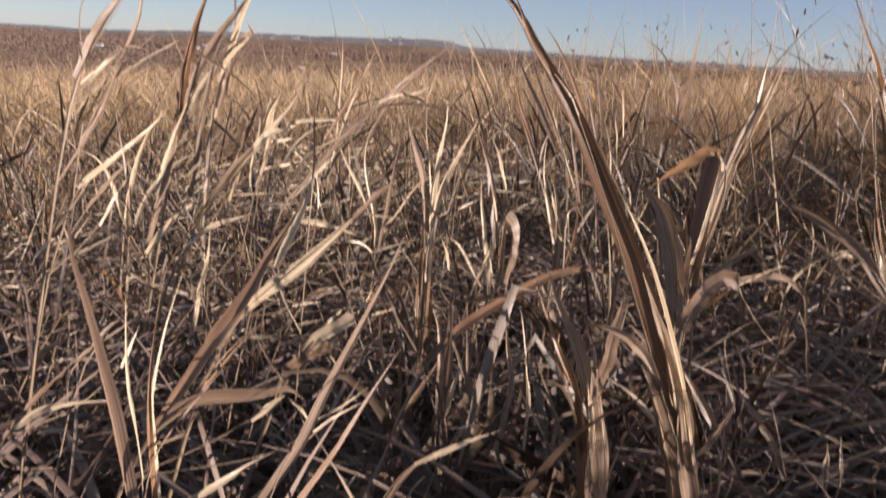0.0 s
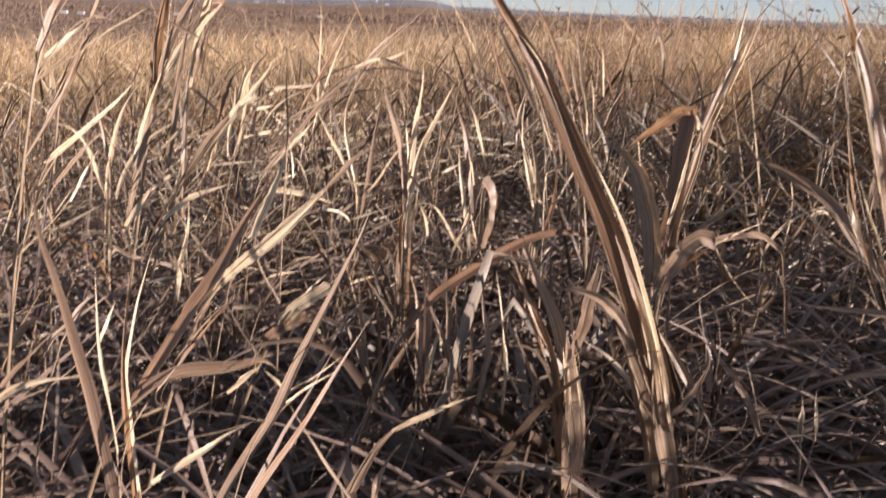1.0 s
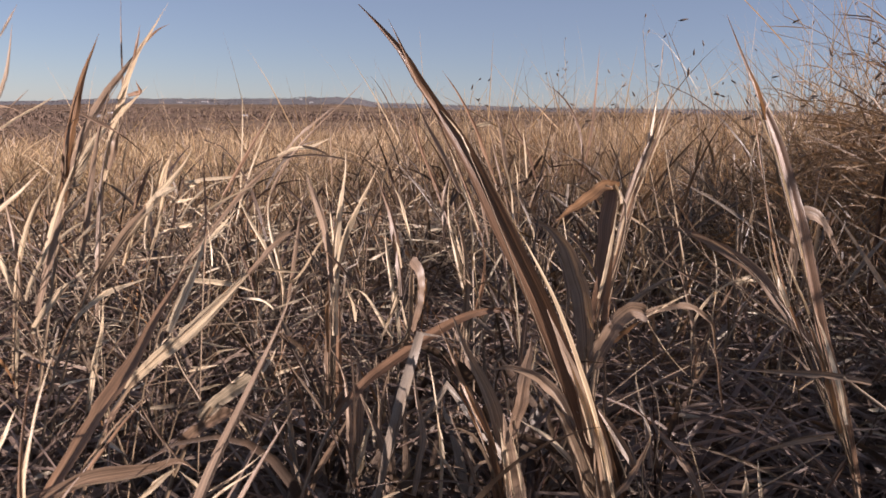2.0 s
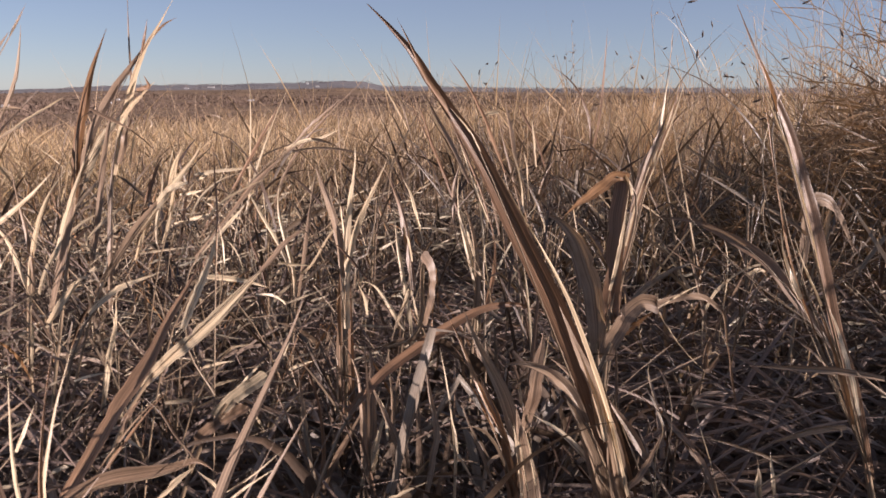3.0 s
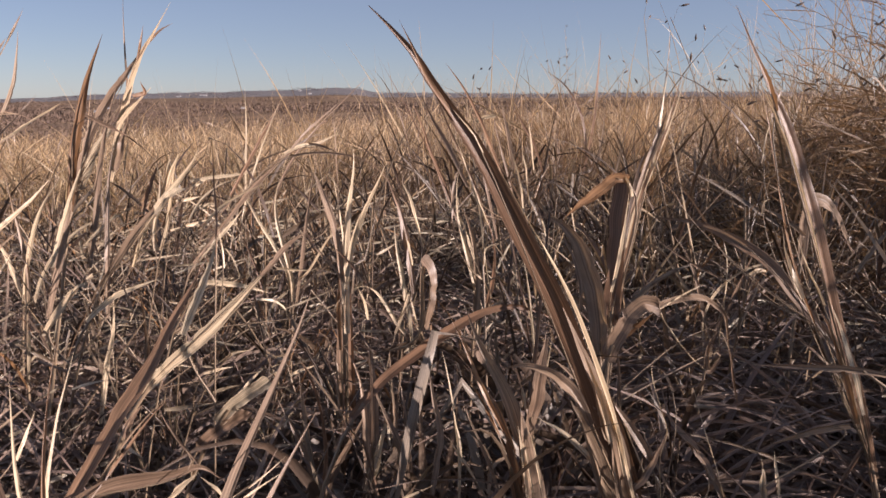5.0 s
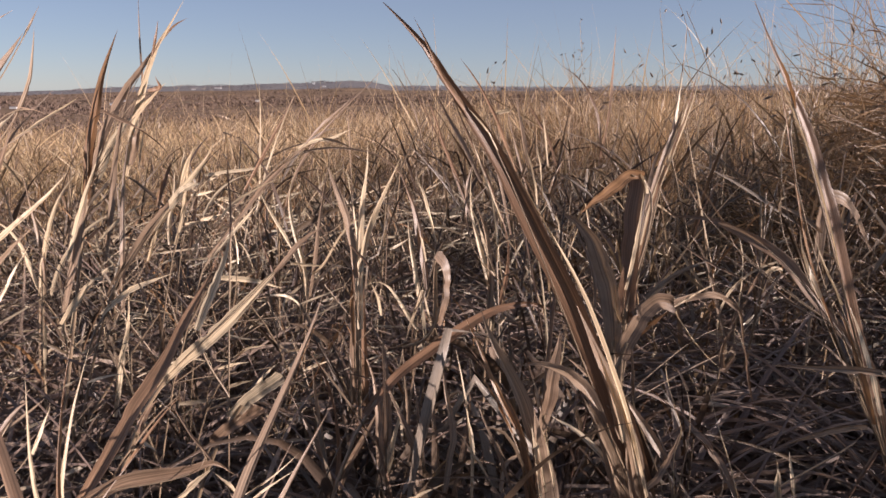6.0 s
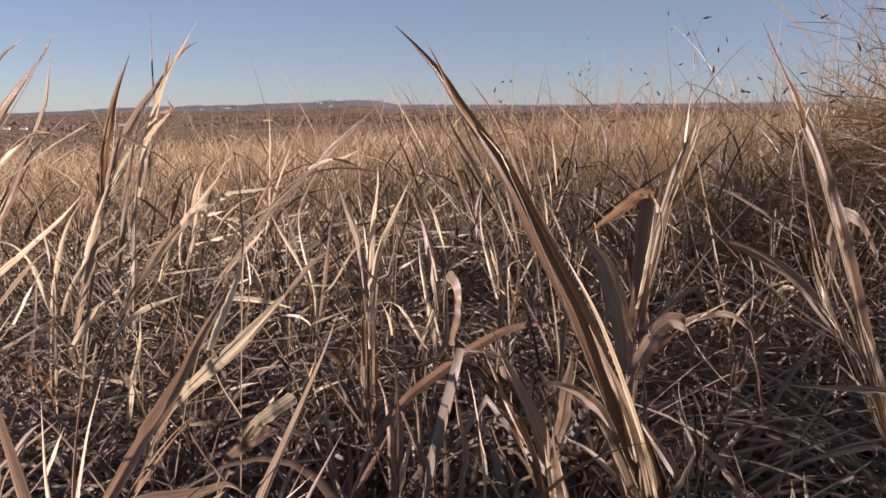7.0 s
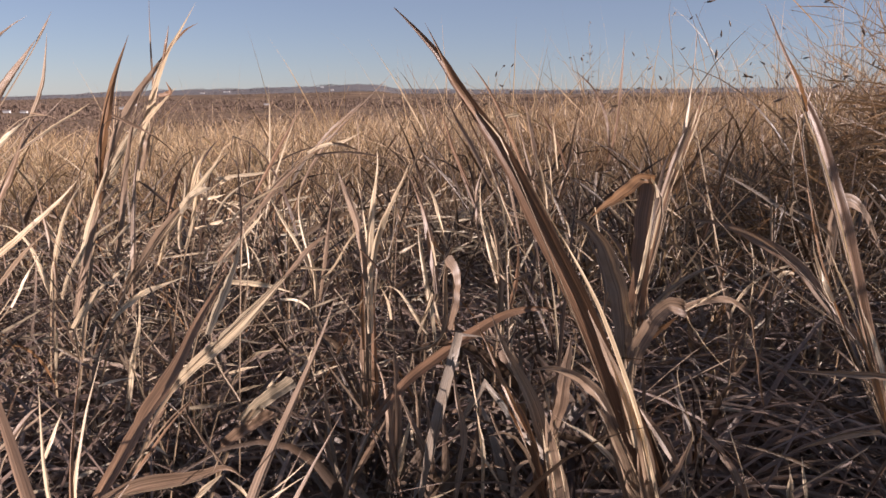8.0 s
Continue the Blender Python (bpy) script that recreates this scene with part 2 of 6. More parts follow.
# ---- ribbons: every blade is a folded, tapering strip ----
def strip(path, side, normal, width, fold=0.22, across=3):
    """Strips along paths (N, S, 3), with side and normal vectors, of width (N, S). Returns vertices, quads and uv."""
    n, s, _ = path.shape
    u = np.linspace(-1, 1, across)
    rise = (np.abs(u) - 0.5) * 2 * fold
    v = path[:, :, None] + side[:, :, None] * (u[:, None] * width[:, :, None, None] / 2) + normal[:, :, None] * (rise[:, None] * width[:, :, None, None] / 2)
    base = (np.arange(n) * s * across)[:, None, None]
    i, j = np.arange(s - 1)[None, :, None] * across, np.arange(across - 1)[None, None, :]
    f = np.stack([base + i + j, base + i + j + 1, base + i + across + j + 1, base + i + across + j], -1).reshape(-1, 4)
    step = np.linalg.norm(np.diff(path, axis=1), axis=-1)
    along = np.concatenate([np.zeros((n, 1)), np.cumsum(step, 1)], 1)
    uv = np.stack([np.broadcast_to(u[None, None] * 0.5 + 0.5, (n, s, across)) + (np.arange(n) * 0.37 % 7)[:, None, None], np.broadcast_to(along[:, :, None] * 2, (n, s, across)) + (np.arange(n) * 0.73 % 5)[:, None, None]], -1)
    return v.reshape(-1, 3), f, uv.reshape(-1, 2)


def tube(path, radius, sides=4):
    """Round stems along paths (N, S, 3) of radius (N, S)."""
    n, s, _ = path.shape
    t = np.gradient(path, axis=1)
    t /= np.linalg.norm(t, axis=-1, keepdims=True) + 1e-9
    a = np.cross(t, np.where(np.abs(t[..., :1]) > 0.8, [0, 1.0, 0], [1.0, 0, 0]))
    a /= np.linalg.norm(a, axis=-1, keepdims=True) + 1e-9
    b = np.cross(t, a)
    w = np.linspace(0, 2 * np.pi, sides, endpoint=False)
    v = path[:, :, None] + radius[:, :, None, None] * (a[:, :, None] * np.cos(w)[:, None] + b[:, :, None] * np.sin(w)[:, None])
    base = (np.arange(n) * s * sides)[:, None, None]
    i, j = np.arange(s - 1)[None, :, None] * sides, np.arange(sides)[None, None, :]
    k = (j + 1) % sides
    f = np.stack([base + i + j, base + i + k, base + i + sides + k, base + i + sides + j], -1).reshape(-1, 4)
    step = np.linalg.norm(np.diff(path, axis=1), axis=-1)
    along = np.concatenate([np.zeros((n, 1)), np.cumsum(step, 1)], 1)
    uv = np.stack([np.broadcast_to(np.arange(sides) / sides, (n, s, sides)) + (np.arange(n) * 0.37 % 7)[:, None, None], np.broadcast_to(along[:, :, None] * 2, (n, s, sides))], -1)
    return v.reshape(-1, 3), f, uv.reshape(-1, 2)


def grow(rng, root, length, heading, lift, bend, segs, kink=0.25, wander=0.25):
    """Paths of N blades: start at root with the given heading and lift (radians), droop by bend, some snapped over at a kink."""
    n = len(root)
    s = (np.arange(segs) + 0.5) / segs
    e = lift[:, None] - bend[:, None] * s ** 1.6
    hit = rng.random(n) < kink
    where, how = rng.uniform(0.35, 0.85, n), rng.uniform(0.9, 2.2, n)
    e = e - np.where(hit[:, None] & (s > where[:, None]), how[:, None], 0)
    again = hit & (rng.random(n) < 0.4)
    e = e + np.where(again[:, None] & (s > where[:, None] + 0.2), rng.uniform(0.4, 1.6, n)[:, None], 0)
    h = heading[:, None] + np.cumsum(rng.normal(0, wander, (n, segs)), 1) * 0.5
    d = np.stack([np.cos(e) * np.sin(h), np.cos(e) * np.cos(h), np.sin(e)], -1) * (length / segs)[:, None, None]
    path = np.concatenate([root[:, None], root[:, None] + np.cumsum(d, 1)], 1)
    low = ground(path[..., 0], path[..., 1]) + 0.006
    path[..., 2] = np.maximum(path[..., 2], low)
    return path


def blades(rng, path, width, twist=1.0, fold=0.25, across=3):
    n, s, _ = path.shape
    t = np.gradient(path, axis=1)
    t /= np.linalg.norm(t, axis=-1, keepdims=True) + 1e-9
    ref = np.stack([rng.normal(0, 1, n), rng.normal(0, 1, n), rng.normal(0, 0.3, n)], -1)[:, None]
    side = np.cross(t, ref)
    side /= np.linalg.norm(side, axis=-1, keepdims=True) + 1e-6
    nor = np.cross(side, t)
    k = np.linspace(0, 1, s)
    a = (rng.normal(0, 1, n) * twist)[:, None] * k
    side, nor = side * np.cos(a)[..., None] + nor * np.sin(a)[..., None], nor * np.cos(a)[..., None] - side * np.sin(a)[..., None]
    w = width[:, None] * np.minimum(1, 0.5 + 2.5 * k) * np.clip((1 - k) * 1.35, 0.03, 1)
    return strip(path, side, nor, w, fold, across)


def scatter(rng, count, r0, r1, a0, a1):
    """Even over a sector: radius r0..r1 metres, bearing a0..a1 degrees from +y."""
    r = np.sqrt(rng.uniform(r0 * r0, r1 * r1, count))
    a = np.radians(rng.uniform(a0, a1, count))
    x, y = r * np.sin(a), r * np.cos(a)
    return np.stack([x, y, ground(x, y)], -1)


# ---- the near plants, each with its own leaves ----
RNG = np.random.default_rng(11)


def bezier(a, b, c, d, n):
    t = np.linspace(0, 1, n)[:, None]
    a, b, c, d = (np.array(q, float) for q in (a, b, c, d))
    return a * (1 - t) ** 3 + b * 3 * t * (1 - t) ** 2 + c * 3 * t * t * (1 - t) + d * t ** 3


def grass_plant(x, y, label, category="grass plant", name="grass_plant", group="tall dead grass plants"):
    p = new(name)
    p.empty_display_size = 0.05
    p.location = (x, y, float(ground(x, y)))
    return tagged(p, label, category, group)


def part(name, data, parent, label=""):
    ob = new(name, data)
    ob.parent = parent
    return tagged(ob, label)


STEMS = {}
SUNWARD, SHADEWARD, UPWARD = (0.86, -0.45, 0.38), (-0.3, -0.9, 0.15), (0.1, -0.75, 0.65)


def flow(points, n):
    """A smooth path of n stations through a few points."""
    q = np.array(points, float)
    at = np.r_[0, np.cumsum(np.linalg.norm(np.diff(q, axis=0), axis=1) ** 0.5)]
    q = np.concatenate([[2 * q[0] - q[1]], q, [2 * q[-1] - q[-2]]])
    at = np.concatenate([[at[0] - (at[1] - at[0])], at, [2 * at[-1] - at[-2]]])
    out = []
    for t in np.linspace(at[1], at[-2], n):
        i = int(np.clip(np.searchsorted(at, t) - 1, 1, len(q) - 3))
        p0, p1, p2, p3 = q[i - 1:i + 3]
        t0, t1, t2, t3 = at[i - 1:i + 3]
        a1, a2, a3 = ((t1 - t) * p0 + (t - t0) * p1) / (t1 - t0), ((t2 - t) * p1 + (t - t1) * p2) / (t2 - t1), ((t3 - t) * p2 + (t - t2) * p3) / (t3 - t2)
        b1, b2 = ((t2 - t) * a1 + (t - t0) * a2) / (t2 - t0), ((t3 - t) * a2 + (t - t1) * a3) / (t3 - t1)
        out.append(((t2 - t) * b1 + (t - t1) * b2) / (t2 - t1))
    return np.array(out)


def wavy(k, low, high):
    """Slow irregular waves along a leaf, about -1 to 1."""
    return sum(np.sin(k * RNG.uniform(low, high) * m + RNG.uniform(0, 6.3)) / m for m in (1, 2.3, 4.1)) / 1.6


def leaf_mesh(name, path, width, material, face, cut=False):
    """A dry leaf along a path: creased at an off-centre midrib, fluted by its veins, edges curled and ragged, slowly twisting."""
    n = len(path)
    k = np.linspace(0, 1, n)
    path = path + np.stack([wavy(k, 5, 11) for _ in range(3)], -1) * (width * 0.06 * (k * (1 - k) * 4)[:, None])
    t = np.gradient(path, axis=0)
    t /= np.linalg.norm(t, axis=1, keepdims=True) + 1e-9
    side = np.cross(t, face)
    side /= np.linalg.norm(side, axis=1, keepdims=True) + 1e-9
    nor = np.cross(side, t)
    turn = RNG.normal(0, 0.2) + RNG.normal(0, 0.5) * (k - 0.4) + RNG.normal(0, 0.35) * np.tanh((k - RNG.uniform(0.3, 0.8)) * 9)
    turn = turn * min(1.0, 0.008 / width)                  # broad leaves twist less
    side, nor = side * np.cos(turn)[:, None] + nor * np.sin(turn)[:, None], nor * np.cos(turn)[:, None] - side * np.sin(turn)[:, None]
    if cut:
        taper = np.clip(np.minimum(k, 1 - k) * 16 + 0.55, 0, 1)
    else:
        taper = np.minimum(1, 0.66 + 1.3 * k) * np.clip((1 - k) * (2.1 if width > 0.014 else 1.7), 0.03, 1) ** 0.95
    mid = float(np.clip(RNG.normal(0.1, 0.22), -0.4, 0.5))
    u = np.array([-1, -0.74, -0.45, mid - 0.1 - 0.12, mid - 0.03, mid + 0.03, mid + 0.22, 0.75, 1.0])
    u.sort()
    edges = np.stack([taper * (1 + 0.06 * wavy(k, 9, 22) + 0.04 * wavy(k, 40, 60)) for _ in range(2)], -1)
    for q in range(2):                                     # a few torn nicks
        for _ in range(int(RNG.integers(0, 3))):
            edges[:, q] *= 1 - RNG.uniform(0.15, 0.5) * np.exp(-((k - RNG.uniform(0.25, 1.0)) / 0.02) ** 2)
    w = np.where(u < 0, edges[:, :1], edges[:, 1:]) * u * width / 2
    fold = np.clip((0.5 if width < 0.014 else 0.3) + 0.25 * min(1.0, 0.009 / width) * wavy(k, 3, 7), 0.12, 0.95)[:, None] * np.abs(u - mid)
    curl = (0.16 * wavy(k, 6, 14)[:, None] + 0.10) * np.where(np.abs(u) > 0.7, 1.0, 0.0)
    flute = 0.035 * np.sin(np.arange(len(u)) * 2.4 + RNG.uniform(0, 6))[None] + 0.06 * np.stack([wavy(k, 12, 26) for _ in u], 1) * (np.abs(u) ** 2)
    h = (fold + curl + flute) * (taper * width / 2)[:, None]
    slant = (0.25 * width * RNG.normal(0, 1) * (k - 0.5) * (1 if cut else 0))[:, None] * u
    v = path[:, None] + side[:, None] * w[..., None] + nor[:, None] * h[..., None] + t[:, None] * slant[..., None]
    m = len(u)
    i, j = np.arange(n - 1)[:, None] * m, np.arange(m - 1)[None]
    f = np.stack([i + j, i + j + 1, i + m + j + 1, i + m + j], -1).reshape(-1, 4)
    along = np.r_[0, np.cumsum(np.linalg.norm(np.diff(path, axis=0), axis=1))] * 2
    shift = RNG.uniform(0, 9, 2)
    uv = np.stack(np.broadcast_arrays(u[None] * 0.5 * width / 0.016 + shift[0], along[:, None] + shift[1]), -1)
    return mesh_object(name, v.reshape(-1, 3), f, material, uv.reshape(-1, 2))


def on_stem(plant, width, path):
    """The stem or sheath that carries a leaf, from the plant's root or its main stem."""
    root = np.array(plant.location)
    start, ahead = path[0], path[1] - path[0]
    ahead = ahead / np.linalg.norm(ahead)
    if start[2] < root[2] + 0.03:
        return
    size = np.linalg.norm(np.diff(path, axis=0), axis=1).sum()
    main = STEMS.get(plant.name)
    if main is None:
        foot = root + np.array([RNG.normal(0, 0.012), RNG.normal(0, 0.012), 0.0])
    else:
        below = main[main[:, 2] < max(start[2] - 0.02, main[1, 2])]
        foot = below[np.argmin(np.linalg.norm(below - start, axis=1) + 0.8 * np.abs(below[:, 2] - start[2] + 0.08))]
    mid = foot + (start - foot) * 0.5 + np.array([0, 0, 0.04 * size])
    stem = bezier(foot, foot * 0.6 + mid * 0.4, start - ahead * min(0.08, 0.3 * np.linalg.norm(start - foot)), start + ahead * 0.02, 9)
    if main is None:
        STEMS[plant.name] = stem
    wide = np.linspace(1.0, 0.8, 9) * min(0.0034, max(0.0013, width * 0.2)) * (1.0 if main is None else 0.6)
    v, f, u = tube((stem - root)[None], wide[None], 6)
    part("stem" if main is None else "sheath", mesh_object("stem", v, f, M_STEM, u), plant)


def blade(plant, width, points, material, face=(0.4, -1.0, 0.3), cut=False):
    """A leaf through the points, from its base to its tip, on the plant's stem."""
    path = flow(points, 33)
    part("leaf", leaf_mesh("leaf", path - np.array(plant.location), width, material, face, cut), plant)
    on_stem(plant, width, path)


def leaf(plant, width, a, b, c, d, material, face=(0.4, -1.0, 0.3)):
    """A leaf along the curve a b c d, on the plant's stem."""
    path = bezier(a, b, c, d, 27)
    part("leaf", leaf_mesh("leaf", path - np.array(plant.location), width * 0.75, material, face), plant)
    on_stem(plant, width, path)


p = grass_plant(0.334, 0.862, "tall dead grass plant with long brown tapering leaves")
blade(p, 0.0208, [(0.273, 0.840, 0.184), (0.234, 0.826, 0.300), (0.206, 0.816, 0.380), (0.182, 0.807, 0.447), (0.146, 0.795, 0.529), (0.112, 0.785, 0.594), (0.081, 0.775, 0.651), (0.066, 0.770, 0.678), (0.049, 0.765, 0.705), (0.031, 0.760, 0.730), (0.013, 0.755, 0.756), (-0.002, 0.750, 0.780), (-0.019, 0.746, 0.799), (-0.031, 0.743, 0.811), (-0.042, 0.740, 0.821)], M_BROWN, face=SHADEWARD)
# Two pale strips before the brown leaf: its bright edge and a lit facet.
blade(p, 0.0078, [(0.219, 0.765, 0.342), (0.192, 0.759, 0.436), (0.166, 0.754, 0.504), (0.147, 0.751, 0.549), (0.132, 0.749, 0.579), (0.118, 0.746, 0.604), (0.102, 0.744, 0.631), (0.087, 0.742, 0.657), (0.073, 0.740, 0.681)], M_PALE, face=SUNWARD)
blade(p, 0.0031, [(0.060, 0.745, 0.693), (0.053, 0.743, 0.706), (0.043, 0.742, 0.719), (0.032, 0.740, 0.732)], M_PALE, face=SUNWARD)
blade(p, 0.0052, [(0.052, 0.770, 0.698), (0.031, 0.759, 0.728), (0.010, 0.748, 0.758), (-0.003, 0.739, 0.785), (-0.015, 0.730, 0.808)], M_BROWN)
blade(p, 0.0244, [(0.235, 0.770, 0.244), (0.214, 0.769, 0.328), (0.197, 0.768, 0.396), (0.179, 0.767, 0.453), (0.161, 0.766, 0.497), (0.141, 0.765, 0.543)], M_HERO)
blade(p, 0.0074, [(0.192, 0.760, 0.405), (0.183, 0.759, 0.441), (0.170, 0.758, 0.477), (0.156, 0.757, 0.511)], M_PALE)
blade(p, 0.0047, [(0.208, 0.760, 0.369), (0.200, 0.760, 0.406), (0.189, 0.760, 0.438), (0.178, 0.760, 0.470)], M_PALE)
blade(p, 0.0131, [(0.175, 0.775, 0.417), (0.161, 0.782, 0.443), (0.147, 0.786, 0.458), (0.131, 0.791, 0.469), (0.109, 0.795, 0.474), (0.088, 0.800, 0.469)], M_HERO)
blade(p, 0.0248, [(0.212, 0.775, 0.254), (0.196, 0.779, 0.338), (0.182, 0.782, 0.383), (0.167, 0.783, 0.416), (0.154, 0.785, 0.443)], M_HERO)
blade(p, 0.0074, [(0.188, 0.810, 0.421), (0.173, 0.819, 0.445), (0.158, 0.825, 0.458), (0.143, 0.830, 0.469)], M_HERO)
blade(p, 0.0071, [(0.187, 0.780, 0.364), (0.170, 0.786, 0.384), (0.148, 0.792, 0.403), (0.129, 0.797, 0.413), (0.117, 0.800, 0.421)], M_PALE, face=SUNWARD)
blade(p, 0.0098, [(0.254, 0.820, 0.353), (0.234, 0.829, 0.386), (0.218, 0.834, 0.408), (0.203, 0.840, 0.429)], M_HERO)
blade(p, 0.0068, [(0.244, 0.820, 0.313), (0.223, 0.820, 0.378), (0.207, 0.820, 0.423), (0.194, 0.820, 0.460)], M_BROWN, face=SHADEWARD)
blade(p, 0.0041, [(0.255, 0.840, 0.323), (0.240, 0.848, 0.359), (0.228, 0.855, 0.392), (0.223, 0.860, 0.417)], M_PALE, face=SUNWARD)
p = grass_plant(0.242, 0.897, "dead grass plant with a broad hanging grey leaf")
blade(p, 0.0249, [(0.228, 0.980, 0.419), (0.226, 0.989, 0.464), (0.220, 0.998, 0.509), (0.210, 1.004, 0.542), (0.198, 1.010, 0.568), (0.179, 1.015, 0.587), (0.156, 1.020, 0.596)], M_HERO, face=SHADEWARD)
blade(p, 0.0061, [(0.193, 0.970, 0.451), (0.199, 0.978, 0.489), (0.200, 0.984, 0.514), (0.193, 0.991, 0.545), (0.184, 0.996, 0.565), (0.176, 1.000, 0.584)], M_HERO, face=SUNWARD)
# Narrow pale strip standing in for a highlight on the hanging leaf.
blade(p, 0.0034, [(0.235, 0.980, 0.463), (0.229, 0.984, 0.476), (0.227, 0.991, 0.503), (0.222, 1.000, 0.537)], M_PALE, face=SUNWARD)
blade(p, 0.0139, [(0.236, 1.000, 0.450), (0.225, 1.000, 0.470), (0.212, 1.000, 0.484), (0.191, 1.000, 0.495), (0.176, 1.000, 0.495)], M_HERO, face=SHADEWARD)
p = grass_plant(0.171, 0.728, "dead grass stalk with a broad brown streaked leaf")
blade(p, 0.0162, [(0.136, 0.760, 0.238), (0.121, 0.774, 0.349), (0.107, 0.781, 0.402), (0.094, 0.786, 0.439), (0.076, 0.792, 0.473), (0.060, 0.796, 0.504), (0.049, 0.800, 0.532)], M_HERO, face=SHADEWARD)
blade(p, 0.0127, [(0.117, 0.750, 0.244), (0.103, 0.764, 0.348), (0.095, 0.771, 0.394), (0.084, 0.776, 0.428), (0.070, 0.780, 0.456)], M_BROWN, face=SHADEWARD)
blade(p, 0.0260, [(0.119, 0.742, 0.256), (0.114, 0.751, 0.344), (0.108, 0.756, 0.401), (0.102, 0.760, 0.438)], M_HERO)
blade(p, 0.0072, [(0.107, 0.738, 0.350), (0.103, 0.748, 0.393), (0.099, 0.755, 0.425)], M_PALE, face=SUNWARD)
blade(p, 0.0036, [(0.113, 0.740, 0.361), (0.105, 0.752, 0.403), (0.095, 0.760, 0.429)], M_PALE, face=SUNWARD)
blade(p, 0.0031, [(0.121, 0.740, 0.367), (0.113, 0.753, 0.408), (0.106, 0.760, 0.428)], M_PALE, face=SUNWARD)
blade(p, 0.0054, [(0.095, 0.760, 0.399), (0.075, 0.772, 0.436), (0.059, 0.782, 0.469), (0.046, 0.792, 0.499), (0.032, 0.800, 0.526)], M_RUST)
blade(p, 0.0043, [(0.088, 0.770, 0.394), (0.070, 0.784, 0.432), (0.056, 0.793, 0.452), (0.043, 0.800, 0.470)], M_RUST, face=SUNWARD)
blade(p, 0.0033, [(0.081, 0.770, 0.410), (0.064, 0.789, 0.441), (0.051, 0.800, 0.460)], M_RUST)
blade(p, 0.0098, [(0.042, 0.800, 0.303), (0.042, 0.824, 0.369), (0.039, 0.836, 0.402), (0.034, 0.847, 0.432), (0.027, 0.860, 0.468)], M_PALE, face=SUNWARD)
blade(p, 0.0056, [(0.089, 0.800, 0.323), (0.069, 0.810, 0.373), (0.058, 0.815, 0.399), (0.048, 0.820, 0.427)], M_HERO)
blade(p, 0.0085, [(0.011, 0.800, 0.316), (0.019, 0.812, 0.362), (0.023, 0.820, 0.390), (0.016, 0.831, 0.431), (0.011, 0.840, 0.465)], M_HERO)
blade(p, 0.0050, [(0.074, 0.800, 0.330), (0.080, 0.811, 0.356), (0.095, 0.817, 0.363), (0.100, 0.820, 0.352)], M_HERO)
blade(p, 0.0045, [(0.062, 0.800, 0.342), (0.042, 0.820, 0.368), (0.033, 0.830, 0.381)], M_PALE, face=SUNWARD)
p = grass_plant(0.135, 0.780, "narrow dead grass stalk with bleached leaves")
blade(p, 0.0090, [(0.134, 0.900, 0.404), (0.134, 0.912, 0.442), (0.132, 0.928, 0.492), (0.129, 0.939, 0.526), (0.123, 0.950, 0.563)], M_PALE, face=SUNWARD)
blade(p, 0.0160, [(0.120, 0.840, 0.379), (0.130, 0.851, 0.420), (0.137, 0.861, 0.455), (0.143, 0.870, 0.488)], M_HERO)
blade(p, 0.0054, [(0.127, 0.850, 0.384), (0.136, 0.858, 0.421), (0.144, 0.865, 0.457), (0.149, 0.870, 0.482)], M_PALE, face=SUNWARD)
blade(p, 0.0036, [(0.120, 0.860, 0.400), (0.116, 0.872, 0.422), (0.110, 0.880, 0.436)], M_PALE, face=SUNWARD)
blade(p, 0.0066, [(0.128, 0.860, 0.380), (0.115, 0.876, 0.414), (0.106, 0.880, 0.419)], M_HERO)
p = grass_plant(-0.174, 0.777, "brown dead leaf crossing other stems")
blade(p, 0.0124, [(-0.072, 0.840, 0.400), (-0.037, 0.862, 0.436), (0.005, 0.882, 0.463), (0.044, 0.900, 0.484), (0.077, 0.913, 0.498), (0.111, 0.926, 0.501), (0.146, 0.938, 0.491), (0.177, 0.950, 0.469)], M_BROWN, face=SHADEWARD)
p = grass_plant(0.124, 0.922, "dead grass plant with an arching pale leaf")
blade(p, 0.0204, [(0.234, 0.970, 0.422), (0.248, 0.976, 0.451), (0.265, 0.982, 0.475), (0.283, 0.986, 0.489), (0.303, 0.990, 0.483)], M_HERO, cut=True)
blade(p, 0.0110, [(0.242, 0.990, 0.427), (0.259, 0.993, 0.447), (0.281, 0.997, 0.460), (0.303, 1.000, 0.475)], M_RUST)
blade(p, 0.0062, [(0.301, 1.000, 0.484), (0.312, 0.996, 0.464), (0.330, 0.989, 0.437), (0.348, 0.984, 0.417), (0.364, 0.980, 0.403)], M_PALE, face=SUNWARD)
blade(p, 0.0112, [(0.305, 1.050, 0.464), (0.349, 1.063, 0.474), (0.380, 1.071, 0.475), (0.404, 1.077, 0.463), (0.422, 1.083, 0.448), (0.430, 1.090, 0.422), (0.441, 1.100, 0.379)], M_HERO)
blade(p, 0.0038, [(0.435, 1.100, 0.412), (0.443, 1.100, 0.371), (0.455, 1.100, 0.320), (0.469, 1.100, 0.269)], M_HERO)
blade(p, 0.0050, [(0.312, 1.020, 0.474), (0.344, 1.035, 0.488), (0.379, 1.050, 0.499)], M_PALE, face=SUNWARD)
blade(p, 0.0076, [(0.427, 1.100, 0.379), (0.412, 1.100, 0.362), (0.411, 1.100, 0.404), (0.422, 1.100, 0.420)], M_HERO, face=SHADEWARD)
p = grass_plant(0.221, 0.980, "crumpled rust-brown leaf on a short dead grass stem")
